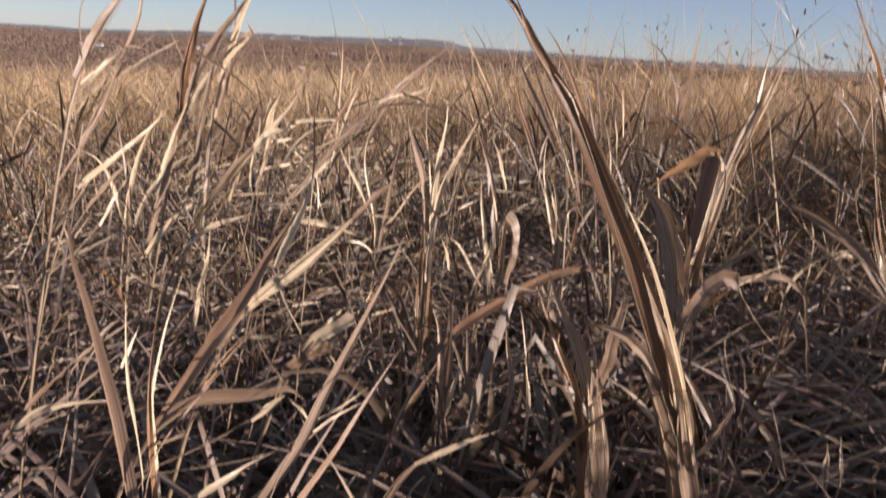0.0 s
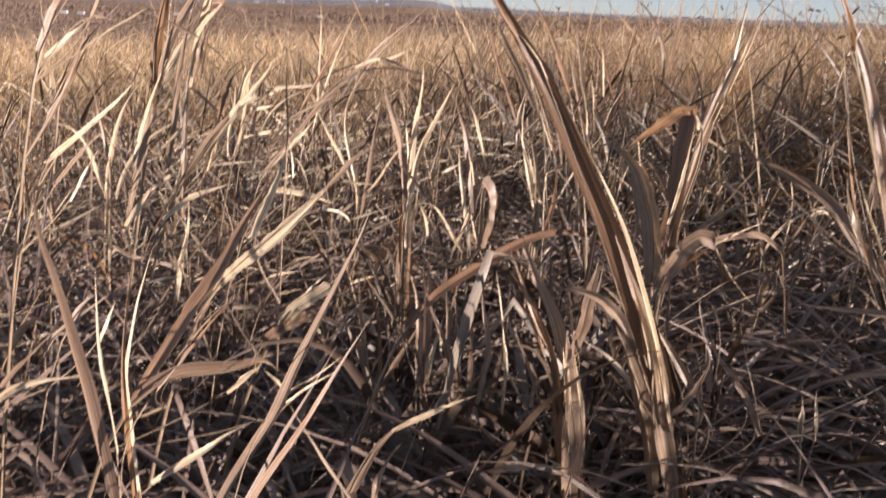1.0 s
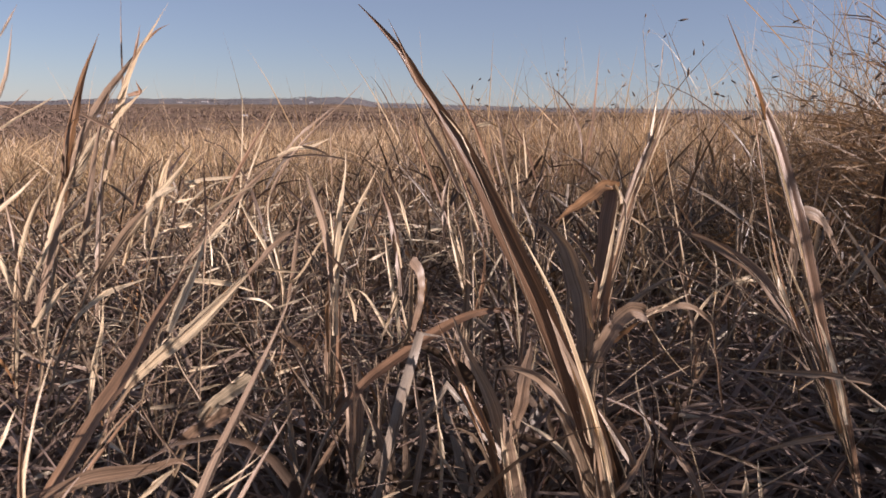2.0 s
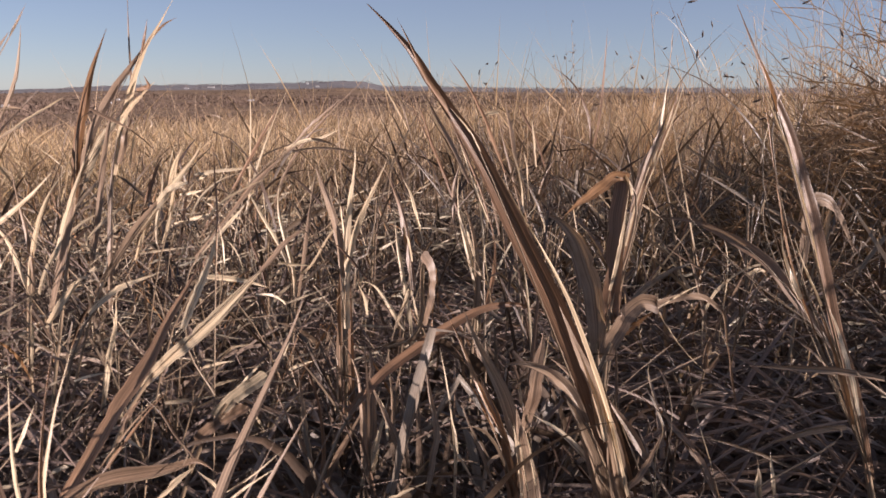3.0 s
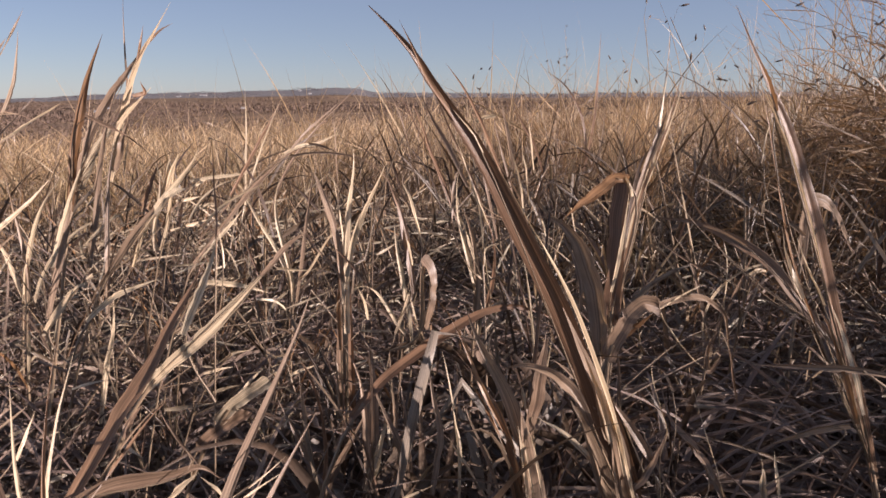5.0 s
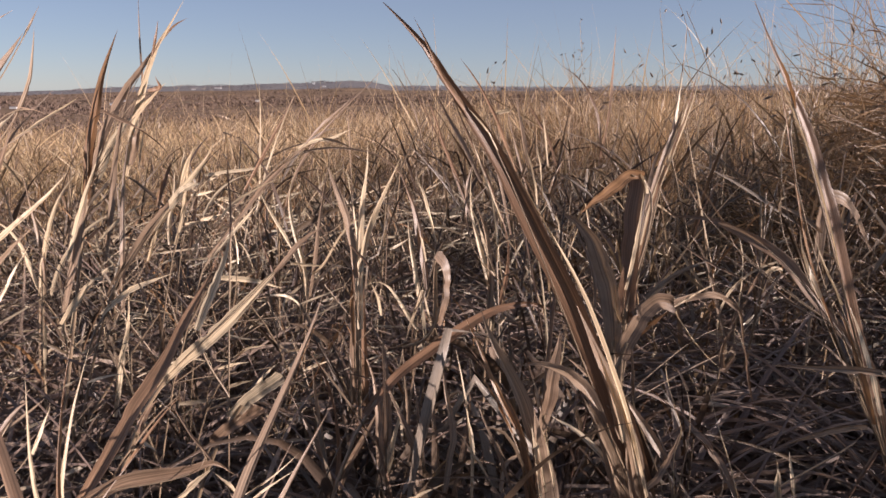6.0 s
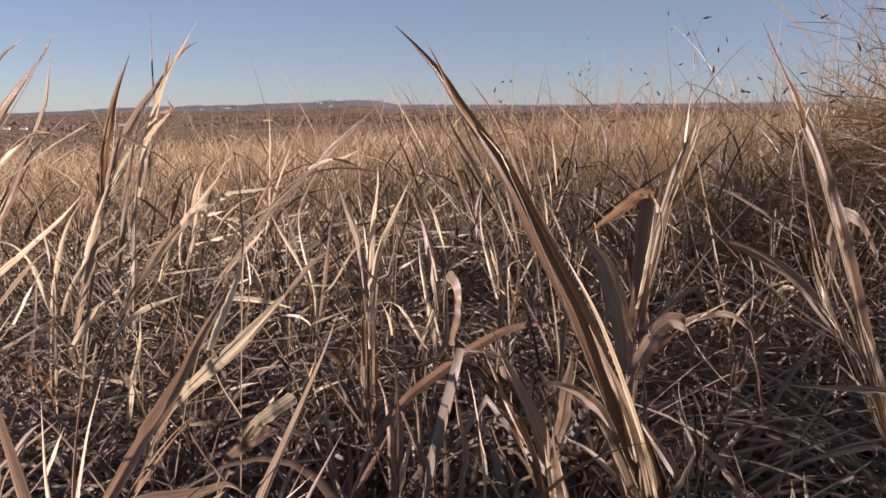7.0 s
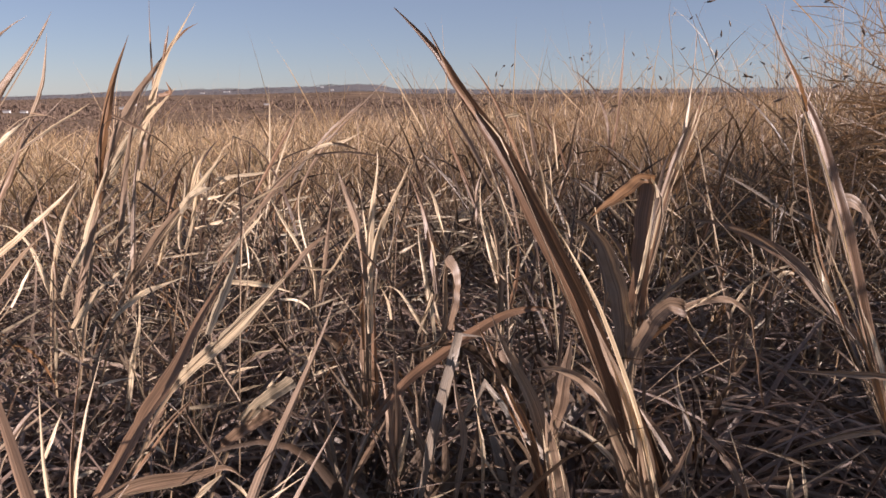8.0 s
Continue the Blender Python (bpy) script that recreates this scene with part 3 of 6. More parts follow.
blade(p, 0.0221, [(0.257, 1.050, 0.442), (0.262, 1.062, 0.517), (0.267, 1.071, 0.576), (0.274, 1.080, 0.633)], M_BROWN, face=SHADEWARD, cut=True)
blade(p, 0.0148, [(0.280, 1.080, 0.636), (0.259, 1.074, 0.637), (0.234, 1.065, 0.619), (0.212, 1.058, 0.605), (0.191, 1.050, 0.589)], M_RUST)
blade(p, 0.0067, [(0.274, 1.080, 0.638), (0.278, 1.071, 0.628), (0.279, 1.060, 0.615)], M_PALE, face=SUNWARD, cut=True)
blade(p, 0.0063, [(0.243, 1.000, 0.501), (0.254, 1.010, 0.546), (0.261, 1.019, 0.584), (0.269, 1.030, 0.633)], M_PALE, face=SUNWARD)
p = grass_plant(0.226, 1.020, "dead grass plant with narrow upright leaves")
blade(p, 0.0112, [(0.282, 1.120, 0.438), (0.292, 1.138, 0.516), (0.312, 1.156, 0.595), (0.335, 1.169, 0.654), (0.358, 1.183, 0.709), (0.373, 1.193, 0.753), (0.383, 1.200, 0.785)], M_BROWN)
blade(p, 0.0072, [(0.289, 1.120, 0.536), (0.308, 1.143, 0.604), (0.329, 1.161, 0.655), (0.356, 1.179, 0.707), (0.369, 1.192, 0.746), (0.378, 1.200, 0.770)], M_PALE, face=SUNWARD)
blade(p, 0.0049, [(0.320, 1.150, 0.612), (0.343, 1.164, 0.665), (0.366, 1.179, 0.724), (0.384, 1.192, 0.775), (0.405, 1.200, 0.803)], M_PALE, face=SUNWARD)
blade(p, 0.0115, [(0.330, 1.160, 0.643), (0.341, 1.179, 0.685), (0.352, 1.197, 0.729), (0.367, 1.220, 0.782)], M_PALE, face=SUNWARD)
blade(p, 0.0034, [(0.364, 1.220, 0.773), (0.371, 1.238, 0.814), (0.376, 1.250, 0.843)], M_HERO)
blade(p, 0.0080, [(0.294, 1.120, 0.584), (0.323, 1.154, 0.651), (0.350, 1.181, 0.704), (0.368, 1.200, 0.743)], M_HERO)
p = grass_plant(0.598, 0.828, "tall leaning dead grass plant with pale strips as sunlit edges")
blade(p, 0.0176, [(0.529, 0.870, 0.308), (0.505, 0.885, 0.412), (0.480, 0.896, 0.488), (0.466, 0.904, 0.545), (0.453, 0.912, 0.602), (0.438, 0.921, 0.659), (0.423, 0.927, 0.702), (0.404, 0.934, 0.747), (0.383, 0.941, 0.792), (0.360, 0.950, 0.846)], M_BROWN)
# Pale strip as the sunlit edge of the brown leaf, then a glint.
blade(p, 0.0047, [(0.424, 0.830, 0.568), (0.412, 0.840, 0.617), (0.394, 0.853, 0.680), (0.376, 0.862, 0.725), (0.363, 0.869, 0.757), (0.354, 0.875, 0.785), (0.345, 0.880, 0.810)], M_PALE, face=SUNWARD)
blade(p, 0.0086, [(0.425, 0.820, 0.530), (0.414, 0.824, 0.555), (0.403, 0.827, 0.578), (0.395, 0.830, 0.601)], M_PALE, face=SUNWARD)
blade(p, 0.0105, [(0.386, 0.880, 0.729), (0.378, 0.891, 0.761), (0.369, 0.900, 0.788)], M_RUST, face=SUNWARD)
blade(p, 0.0043, [(0.380, 0.880, 0.724), (0.389, 0.890, 0.741), (0.400, 0.900, 0.758)], M_HERO)
blade(p, 0.0037, [(0.373, 0.880, 0.674), (0.380, 0.891, 0.701), (0.390, 0.900, 0.725)], M_PALE, face=SUNWARD)
blade(p, 0.0060, [(0.432, 0.840, 0.492), (0.413, 0.852, 0.544), (0.401, 0.861, 0.586), (0.394, 0.870, 0.627), (0.388, 0.879, 0.669), (0.382, 0.890, 0.716), (0.373, 0.900, 0.764)], M_RUST)
# Short pale piece added as a glint on the rust stalk.
blade(p, 0.0077, [(0.412, 0.840, 0.532), (0.401, 0.847, 0.557), (0.394, 0.854, 0.584), (0.393, 0.860, 0.606)], M_PALE, face=SUNWARD)
blade(p, 0.0090, [(0.467, 0.800, 0.416), (0.456, 0.814, 0.467), (0.448, 0.822, 0.499), (0.439, 0.830, 0.527)], M_PALE, face=SUNWARD)
blade(p, 0.0069, [(0.474, 0.820, 0.398), (0.459, 0.833, 0.457), (0.445, 0.842, 0.498), (0.427, 0.850, 0.533)], M_RUST)
blade(p, 0.0047, [(0.440, 0.840, 0.492), (0.417, 0.852, 0.526), (0.400, 0.860, 0.549)], M_HERO)
p = grass_plant(0.582, 0.838, "dead grass plant with a long leaf bent across")
blade(p, 0.0150, [(0.495, 0.920, 0.454), (0.457, 0.955, 0.506), (0.433, 0.977, 0.542), (0.406, 0.994, 0.561), (0.379, 1.010, 0.576), (0.352, 1.024, 0.587), (0.298, 1.050, 0.589)], M_HERO, face=SHADEWARD)
blade(p, 0.0042, [(0.392, 0.950, 0.569), (0.377, 0.985, 0.578), (0.361, 1.018, 0.583), (0.342, 1.050, 0.585)], M_HERO, face=SUNWARD)
blade(p, 0.0043, [(0.399, 1.000, 0.535), (0.381, 1.009, 0.555), (0.368, 1.020, 0.583), (0.344, 1.035, 0.622), (0.320, 1.050, 0.659)], M_HERO, face=SUNWARD)
blade(p, 0.0035, [(0.332, 1.000, 0.602), (0.318, 1.016, 0.628), (0.300, 1.030, 0.647)], M_HERO)
blade(p, 0.0062, [(0.418, 1.000, 0.524), (0.429, 1.000, 0.528), (0.440, 1.000, 0.526)], M_PALE, face=SUNWARD, cut=True)
blade(p, 0.0042, [(0.428, 1.000, 0.601), (0.430, 1.000, 0.615), (0.438, 1.000, 0.620)], M_PALE, face=SUNWARD)
blade(p, 0.0032, [(0.488, 0.900, 0.428), (0.457, 0.911, 0.457), (0.425, 0.920, 0.478)], M_HERO)
blade(p, 0.0034, [(0.368, 0.950, 0.528), (0.333, 0.969, 0.544), (0.303, 0.987, 0.565), (0.281, 1.000, 0.584)], M_HERO)
p = grass_plant(0.274, 0.791, "thin crooked straw with curled dry leaves")
blade(p, 0.0034, [(0.266, 0.820, 0.280), (0.265, 0.824, 0.318), (0.264, 0.828, 0.358), (0.271, 0.831, 0.385), (0.264, 0.834, 0.410), (0.256, 0.837, 0.436), (0.253, 0.839, 0.457), (0.257, 0.840, 0.468)], M_PALE, face=SUNWARD)
blade(p, 0.0096, [(0.220, 0.800, 0.324), (0.245, 0.813, 0.348), (0.260, 0.822, 0.367), (0.270, 0.830, 0.384)], M_HERO)
blade(p, 0.0029, [(0.336, 0.820, 0.307), (0.326, 0.830, 0.347), (0.314, 0.839, 0.386), (0.305, 0.848, 0.422), (0.302, 0.850, 0.432)], M_PALE, face=SUNWARD)
blade(p, 0.0088, [(0.336, 0.820, 0.307), (0.322, 0.834, 0.338), (0.302, 0.848, 0.366), (0.285, 0.857, 0.384), (0.277, 0.866, 0.406), (0.272, 0.880, 0.443)], M_HERO)
blade(p, 0.0070, [(0.322, 0.820, 0.334), (0.311, 0.835, 0.355), (0.296, 0.849, 0.368), (0.283, 0.860, 0.379)], M_HERO, face=SUNWARD)
blade(p, 0.0047, [(0.281, 0.820, 0.313), (0.268, 0.832, 0.334), (0.255, 0.848, 0.366), (0.244, 0.860, 0.390)], M_HERO)
blade(p, 0.0024, [(0.283, 0.850, 0.424), (0.276, 0.881, 0.439), (0.265, 0.900, 0.443)], M_HERO)
p = grass_plant(-0.105, 1.162, "dead grass stalk with split leaves at its top")
blade(p, 0.0199, [(-0.111, 1.180, 0.148), (-0.115, 1.193, 0.273), (-0.118, 1.205, 0.386), (-0.119, 1.215, 0.473), (-0.115, 1.220, 0.520)], M_HERO)
blade(p, 0.0108, [(-0.103, 1.180, 0.176), (-0.103, 1.194, 0.291), (-0.105, 1.207, 0.404), (-0.109, 1.220, 0.507)], M_BROWN)
blade(p, 0.0126, [(-0.107, 1.170, 0.397), (-0.110, 1.187, 0.453), (-0.109, 1.211, 0.535), (-0.105, 1.229, 0.597), (-0.100, 1.241, 0.638), (-0.100, 1.250, 0.669)], M_PALE)
blade(p, 0.0101, [(-0.107, 1.180, 0.481), (-0.097, 1.199, 0.537), (-0.082, 1.214, 0.577), (-0.063, 1.228, 0.616), (-0.048, 1.240, 0.649)], M_PALE)
blade(p, 0.0142, [(-0.114, 1.180, 0.472), (-0.123, 1.201, 0.528), (-0.137, 1.218, 0.575), (-0.152, 1.233, 0.613), (-0.159, 1.240, 0.631)], M_HERO)
blade(p, 0.0060, [(-0.113, 1.200, 0.494), (-0.120, 1.228, 0.558), (-0.129, 1.248, 0.603), (-0.134, 1.260, 0.632)], M_PALE, face=SUNWARD)
blade(p, 0.0068, [(-0.111, 1.200, 0.468), (-0.104, 1.218, 0.525), (-0.089, 1.230, 0.562), (-0.072, 1.240, 0.591)], M_HERO, face=SUNWARD)
blade(p, 0.0042, [(-0.115, 1.200, 0.450), (-0.109, 1.211, 0.491), (-0.106, 1.225, 0.550), (-0.103, 1.240, 0.608)], M_PALE, face=SUNWARD)
blade(p, 0.0066, [(-0.117, 1.180, 0.368), (-0.121, 1.191, 0.435), (-0.120, 1.200, 0.494)], M_RUST)
blade(p, 0.0090, [(-0.120, 1.150, 0.290), (-0.127, 1.178, 0.350), (-0.138, 1.193, 0.381), (-0.152, 1.200, 0.390)], M_HERO, face=SUNWARD)
p = grass_plant(-0.118, 1.015, "dead grass plant with crisp narrow leaves")
blade(p, 0.0069, [(-0.034, 1.100, 0.418), (-0.024, 1.109, 0.447), (-0.011, 1.120, 0.479)], M_PALE, face=SUNWARD)
blade(p, 0.0197, [(0.007, 1.000, 0.456), (0.015, 1.015, 0.497), (0.013, 1.024, 0.524), (0.004, 1.030, 0.538)], M_HERO, face=SUNWARD, cut=True)
blade(p, 0.0109, [(-0.008, 1.100, 0.475), (-0.016, 1.118, 0.535), (-0.025, 1.131, 0.577), (-0.036, 1.141, 0.608), (-0.047, 1.150, 0.636)], M_HERO)
blade(p, 0.0070, [(-0.010, 1.100, 0.515), (-0.022, 1.132, 0.565), (-0.028, 1.150, 0.595)], M_PALE, face=SUNWARD)
blade(p, 0.0065, [(0.006, 1.150, 0.530), (-0.007, 1.173, 0.571), (-0.014, 1.187, 0.598), (-0.026, 1.200, 0.621)], M_PALE, face=SUNWARD)
blade(p, 0.0071, [(-0.027, 1.000, 0.216), (-0.032, 1.020, 0.302), (-0.037, 1.038, 0.379), (-0.042, 1.050, 0.430)], M_HERO)
blade(p, 0.0149, [(-0.065, 0.950, 0.235), (-0.058, 0.967, 0.303), (-0.056, 0.984, 0.371), (-0.061, 1.000, 0.434)], M_HERO, face=SHADEWARD)
blade(p, 0.0060, [(-0.060, 0.950, 0.258), (-0.049, 0.962, 0.305), (-0.043, 0.970, 0.336)], M_PALE, face=SUNWARD)
blade(p, 0.0068, [(-0.008, 0.950, 0.258), (-0.014, 0.968, 0.310), (-0.022, 0.989, 0.370), (-0.027, 1.000, 0.404)], M_HERO, face=SUNWARD)
blade(p, 0.0050, [(-0.038, 1.000, 0.296), (-0.045, 1.032, 0.329), (-0.059, 1.050, 0.346)], M_PALE, face=SUNWARD)
blade(p, 0.0064, [(-0.112, 1.000, 0.287), (-0.104, 1.023, 0.301), (-0.101, 1.040, 0.314)], M_HERO, face=SUNWARD)
blade(p, 0.0099, [(-0.132, 1.000, 0.215), (-0.144, 1.019, 0.279), (-0.153, 1.035, 0.335), (-0.161, 1.050, 0.386)], M_HERO, face=SHADEWARD)
p = grass_plant(-0.478, 1.315, "dead grass stem with a tip bent sideways")
blade(p, 0.0092, [(-0.394, 1.400, 0.458), (-0.356, 1.438, 0.509), (-0.313, 1.480, 0.568), (-0.276, 1.510, 0.606), (-0.245, 1.532, 0.636), (-0.215, 1.550, 0.651)], M_HERO, face=SUNWARD)
blade(p, 0.0097, [(-0.252, 1.530, 0.636), (-0.222, 1.546, 0.649), (-0.193, 1.561, 0.655), (-0.156, 1.580, 0.673)], M_PALE, face=UPWARD)
blade(p, 0.0054, [(-0.233, 1.500, 0.649), (-0.205, 1.540, 0.684), (-0.173, 1.578, 0.714), (-0.153, 1.600, 0.733)], M_HERO)
blade(p, 0.0053, [(-0.209, 1.550, 0.655), (-0.176, 1.525, 0.651), (-0.147, 1.500, 0.639)], M_HERO)
blade(p, 0.0063, [(-0.336, 1.450, 0.569), (-0.315, 1.500, 0.620), (-0.300, 1.536, 0.659), (-0.284, 1.567, 0.694), (-0.269, 1.600, 0.733)], M_BROWN)
blade(p, 0.0047, [(-0.221, 1.400, 0.642), (-0.175, 1.382, 0.649), (-0.130, 1.363, 0.647), (-0.092, 1.347, 0.639), (-0.066, 1.334, 0.624), (-0.044, 1.318, 0.598), (-0.024, 1.300, 0.563)], M_HERO)
blade(p, 0.0061, [(-0.389, 1.420, 0.454), (-0.349, 1.450, 0.504), (-0.305, 1.482, 0.562), (-0.282, 1.500, 0.597)], M_PALE, face=SUNWARD)
blade(p, 0.0051, [(-0.398, 1.420, 0.477), (-0.368, 1.447, 0.523), (-0.332, 1.473, 0.566), (-0.294, 1.500, 0.609)], M_HERO, face=SUNWARD)
p = grass_plant(-0.248, 0.900, "upright thin dark dead grass leaf")
blade(p, 0.0051, [(-0.256, 1.020, 0.546), (-0.257, 1.038, 0.583), (-0.263, 1.058, 0.628), (-0.270, 1.080, 0.676)], M_BROWN, face=SHADEWARD)
blade(p, 0.0118, [(-0.291, 0.980, 0.452), (-0.279, 0.991, 0.484), (-0.266, 1.003, 0.519), (-0.258, 1.011, 0.544), (-0.253, 1.020, 0.572)], M_PALE, face=UPWARD)
blade(p, 0.0035, [(-0.242, 1.000, 0.532), (-0.246, 1.009, 0.556), (-0.252, 1.020, 0.583)], M_PALE, face=SUNWARD)
p = grass_plant(-0.409, 0.803, "leaning dead grass plant with a long straight tan leaf")
blade(p, 0.0149, [(-0.304, 0.860, 0.422), (-0.278, 0.874, 0.448), (-0.244, 0.890, 0.474), (-0.214, 0.906, 0.503), (-0.190, 0.919, 0.530), (-0.169, 0.930, 0.554)], M_PALE)
blade(p, 0.0065, [(-0.180, 0.920, 0.540), (-0.151, 0.943, 0.573), (-0.124, 0.960, 0.591)], M_HERO)
blade(p, 0.0171, [(-0.331, 0.700, 0.352), (-0.306, 0.738, 0.403), (-0.287, 0.764, 0.442), (-0.271, 0.782, 0.468), (-0.254, 0.805, 0.506), (-0.237, 0.826, 0.541), (-0.225, 0.840, 0.566)], M_BROWN, face=SHADEWARD)
blade(p, 0.0033, [(-0.328, 0.750, 0.347), (-0.305, 0.778, 0.386), (-0.282, 0.800, 0.415), (-0.255, 0.820, 0.438)], M_HERO, face=SUNWARD)
blade(p, 0.0033, [(-0.318, 0.750, 0.354), (-0.298, 0.778, 0.386), (-0.276, 0.803, 0.416), (-0.257, 0.820, 0.434)], M_BROWN)
blade(p, 0.0074, [(-0.302, 0.800, 0.395), (-0.303, 0.818, 0.406), (-0.296, 0.840, 0.416)], M_HERO)
p = grass_plant(-0.343, 0.860, "flat pale dead leaf lying over other grass")
blade(p, 0.0155, [(-0.223, 0.860, 0.388), (-0.204, 0.860, 0.408), (-0.183, 0.860, 0.424), (-0.164, 0.860, 0.437)], M_PALE, cut=True)
blade(p, 0.0131, [(-0.244, 0.850, 0.362), (-0.227, 0.857, 0.376), (-0.210, 0.863, 0.385), (-0.190, 0.870, 0.396)], M_HERO, cut=True)
blade(p, 0.0057, [(-0.263, 0.900, 0.333), (-0.247, 0.909, 0.350), (-0.230, 0.920, 0.371)], M_HERO, face=SUNWARD)
p = grass_plant(-0.260, 0.399, "slender dead grass blade leaning over")
blade(p, 0.0088, [(-0.195, 0.500, 0.343), (-0.175, 0.531, 0.384), (-0.150, 0.563, 0.426), (-0.137, 0.586, 0.462), (-0.116, 0.617, 0.511), (-0.096, 0.645, 0.557), (-0.087, 0.660, 0.584)], M_HERO, face=UPWARD)
blade(p, 0.0021, [(-0.144, 0.580, 0.430), (-0.127, 0.600, 0.438), (-0.106, 0.620, 0.445)], M_PALE, face=SUNWARD)
blade(p, 0.0032, [(-0.085, 0.570, 0.345), (-0.118, 0.585, 0.383), (-0.149, 0.600, 0.422)], M_HERO, face=SUNWARD)
p = grass_plant(-0.175, 0.304, "slender golden-brown dead grass blade")
blade(p, 0.0053, [(-0.145, 0.420, 0.406), (-0.133, 0.467, 0.425), (-0.115, 0.512, 0.447), (-0.096, 0.555, 0.475), (-0.074, 0.600, 0.509)], M_HERO, face=UPWARD)
blade(p, 0.0017, [(-0.145, 0.600, 0.432), (-0.127, 0.625, 0.436), (-0.110, 0.650, 0.444)], M_PALE, face=SUNWARD)
p = grass_plant(-0.181, 0.429, "dead grass plant with long pointed upright leaves")
blade(p, 0.0100, [(-0.260, 0.520, 0.322), (-0.287, 0.552, 0.370), (-0.322, 0.591, 0.436), (-0.361, 0.629, 0.502), (-0.388, 0.655, 0.549), (-0.403, 0.680, 0.599)], M_HERO)
blade(p, 0.0038, [(-0.277, 0.550, 0.388), (-0.317, 0.611, 0.449), (-0.341, 0.660, 0.509)], M_PALE, face=SUNWARD)
blade(p, 0.0052, [(-0.258, 0.540, 0.308), (-0.288, 0.592, 0.374), (-0.304, 0.626, 0.422), (-0.313, 0.663, 0.479), (-0.315, 0.700, 0.540)], M_RUST)
blade(p, 0.0056, [(-0.254, 0.540, 0.308), (-0.292, 0.605, 0.384), (-0.305, 0.632, 0.420), (-0.308, 0.668, 0.472), (-0.303, 0.700, 0.520)], M_PALE, face=SUNWARD)
blade(p, 0.0061, [(-0.250, 0.550, 0.363), (-0.216, 0.586, 0.377), (-0.180, 0.620, 0.391)], M_PALE, face=UPWARD)
blade(p, 0.0027, [(-0.288, 0.600, 0.386), (-0.271, 0.642, 0.414), (-0.251, 0.680, 0.440)], M_HERO, face=SUNWARD)
blade(p, 0.0041, [(-0.254, 0.540, 0.333), (-0.289, 0.599, 0.348), (-0.316, 0.640, 0.363)], M_BROWN)
p = grass_plant(-0.488, 0.687, "dead grass plant with crossed tan leaves")
blade(p, 0.0057, [(-0.448, 0.800, 0.394), (-0.438, 0.828, 0.410), (-0.426, 0.850, 0.419)], M_HERO, face=UPWARD)
blade(p, 0.0069, [(-0.474, 0.800, 0.369), (-0.449, 0.833, 0.389), (-0.427, 0.860, 0.409)], M_HERO, face=UPWARD)
blade(p, 0.0047, [(-0.426, 0.820, 0.362), (-0.424, 0.842, 0.383), (-0.421, 0.860, 0.401)], M_PALE, face=SUNWARD)
blade(p, 0.0074, [(-0.430, 0.620, 0.382), (-0.408, 0.626, 0.399), (-0.384, 0.632, 0.407), (-0.348, 0.640, 0.410)], M_PALE, face=SUNWARD)
blade(p, 0.0050, [(-0.445, 0.620, 0.366), (-0.422, 0.652, 0.405), (-0.396, 0.680, 0.437), (-0.375, 0.700, 0.461)], M_HERO, face=SUNWARD)
p = grass_plant(-0.407, 0.600, "arched dead leaf of a low grass plant")
blade(p, 0.0128, [(-0.294, 0.640, 0.402), (-0.262, 0.652, 0.415), (-0.235, 0.660, 0.418), (-0.208, 0.668, 0.420), (-0.190, 0.674, 0.423), (-0.174, 0.680, 0.409)], M_HERO)
blade(p, 0.0024, [(-0.187, 0.660, 0.432), (-0.208, 0.677, 0.446), (-0.225, 0.693, 0.460), (-0.232, 0.700, 0.468)], M_HERO)
blade(p, 0.0070, [(-0.222, 0.660, 0.394), (-0.207, 0.671, 0.406), (-0.193, 0.680, 0.415)], M_PALE, face=SUNWARD)
blade(p, 0.0046, [(-0.165, 0.660, 0.397), (-0.177, 0.669, 0.404), (-0.192, 0.680, 0.411)], M_PALE, face=SUNWARD)
p = grass_plant(-0.670, 1.294, "dead grass plant with pale reddish stalks")
blade(p, 0.0122, [(-0.559, 1.340, 0.369), (-0.535, 1.350, 0.391), (-0.512, 1.359, 0.410), (-0.480, 1.370, 0.422), (-0.449, 1.380, 0.433)], M_PALE, face=UPWARD)
blade(p, 0.0122, [(-0.628, 1.340, 0.352), (-0.605, 1.358, 0.392), (-0.584, 1.371, 0.419), (-0.565, 1.380, 0.432)], M_PALE, face=UPWARD)
blade(p, 0.0057, [(-0.562, 1.360, 0.437), (-0.551, 1.370, 0.444), (-0.538, 1.380, 0.446)], M_PALE, face=SUNWARD)
blade(p, 0.0122, [(-0.543, 1.320, 0.195), (-0.535, 1.346, 0.287), (-0.526, 1.367, 0.362), (-0.526, 1.380, 0.409)], M_PALE, face=SUNWARD)
blade(p, 0.0099, [(-0.540, 1.380, 0.363), (-0.546, 1.414, 0.467), (-0.549, 1.436, 0.534), (-0.548, 1.461, 0.612), (-0.542, 1.480, 0.671)], M_HERO)
blade(p, 0.0055, [(-0.459, 1.300, 0.376), (-0.479, 1.321, 0.404), (-0.496, 1.340, 0.429), (-0.508, 1.350, 0.441)], M_HERO, face=SUNWARD)
p = grass_plant(-0.666, 1.348, "tall dead grass clump with straight pointed leaves")
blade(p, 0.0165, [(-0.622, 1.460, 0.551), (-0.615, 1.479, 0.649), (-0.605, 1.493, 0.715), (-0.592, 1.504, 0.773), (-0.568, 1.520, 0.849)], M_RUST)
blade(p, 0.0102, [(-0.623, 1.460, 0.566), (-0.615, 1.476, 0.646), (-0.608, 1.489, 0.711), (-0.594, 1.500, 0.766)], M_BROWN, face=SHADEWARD)
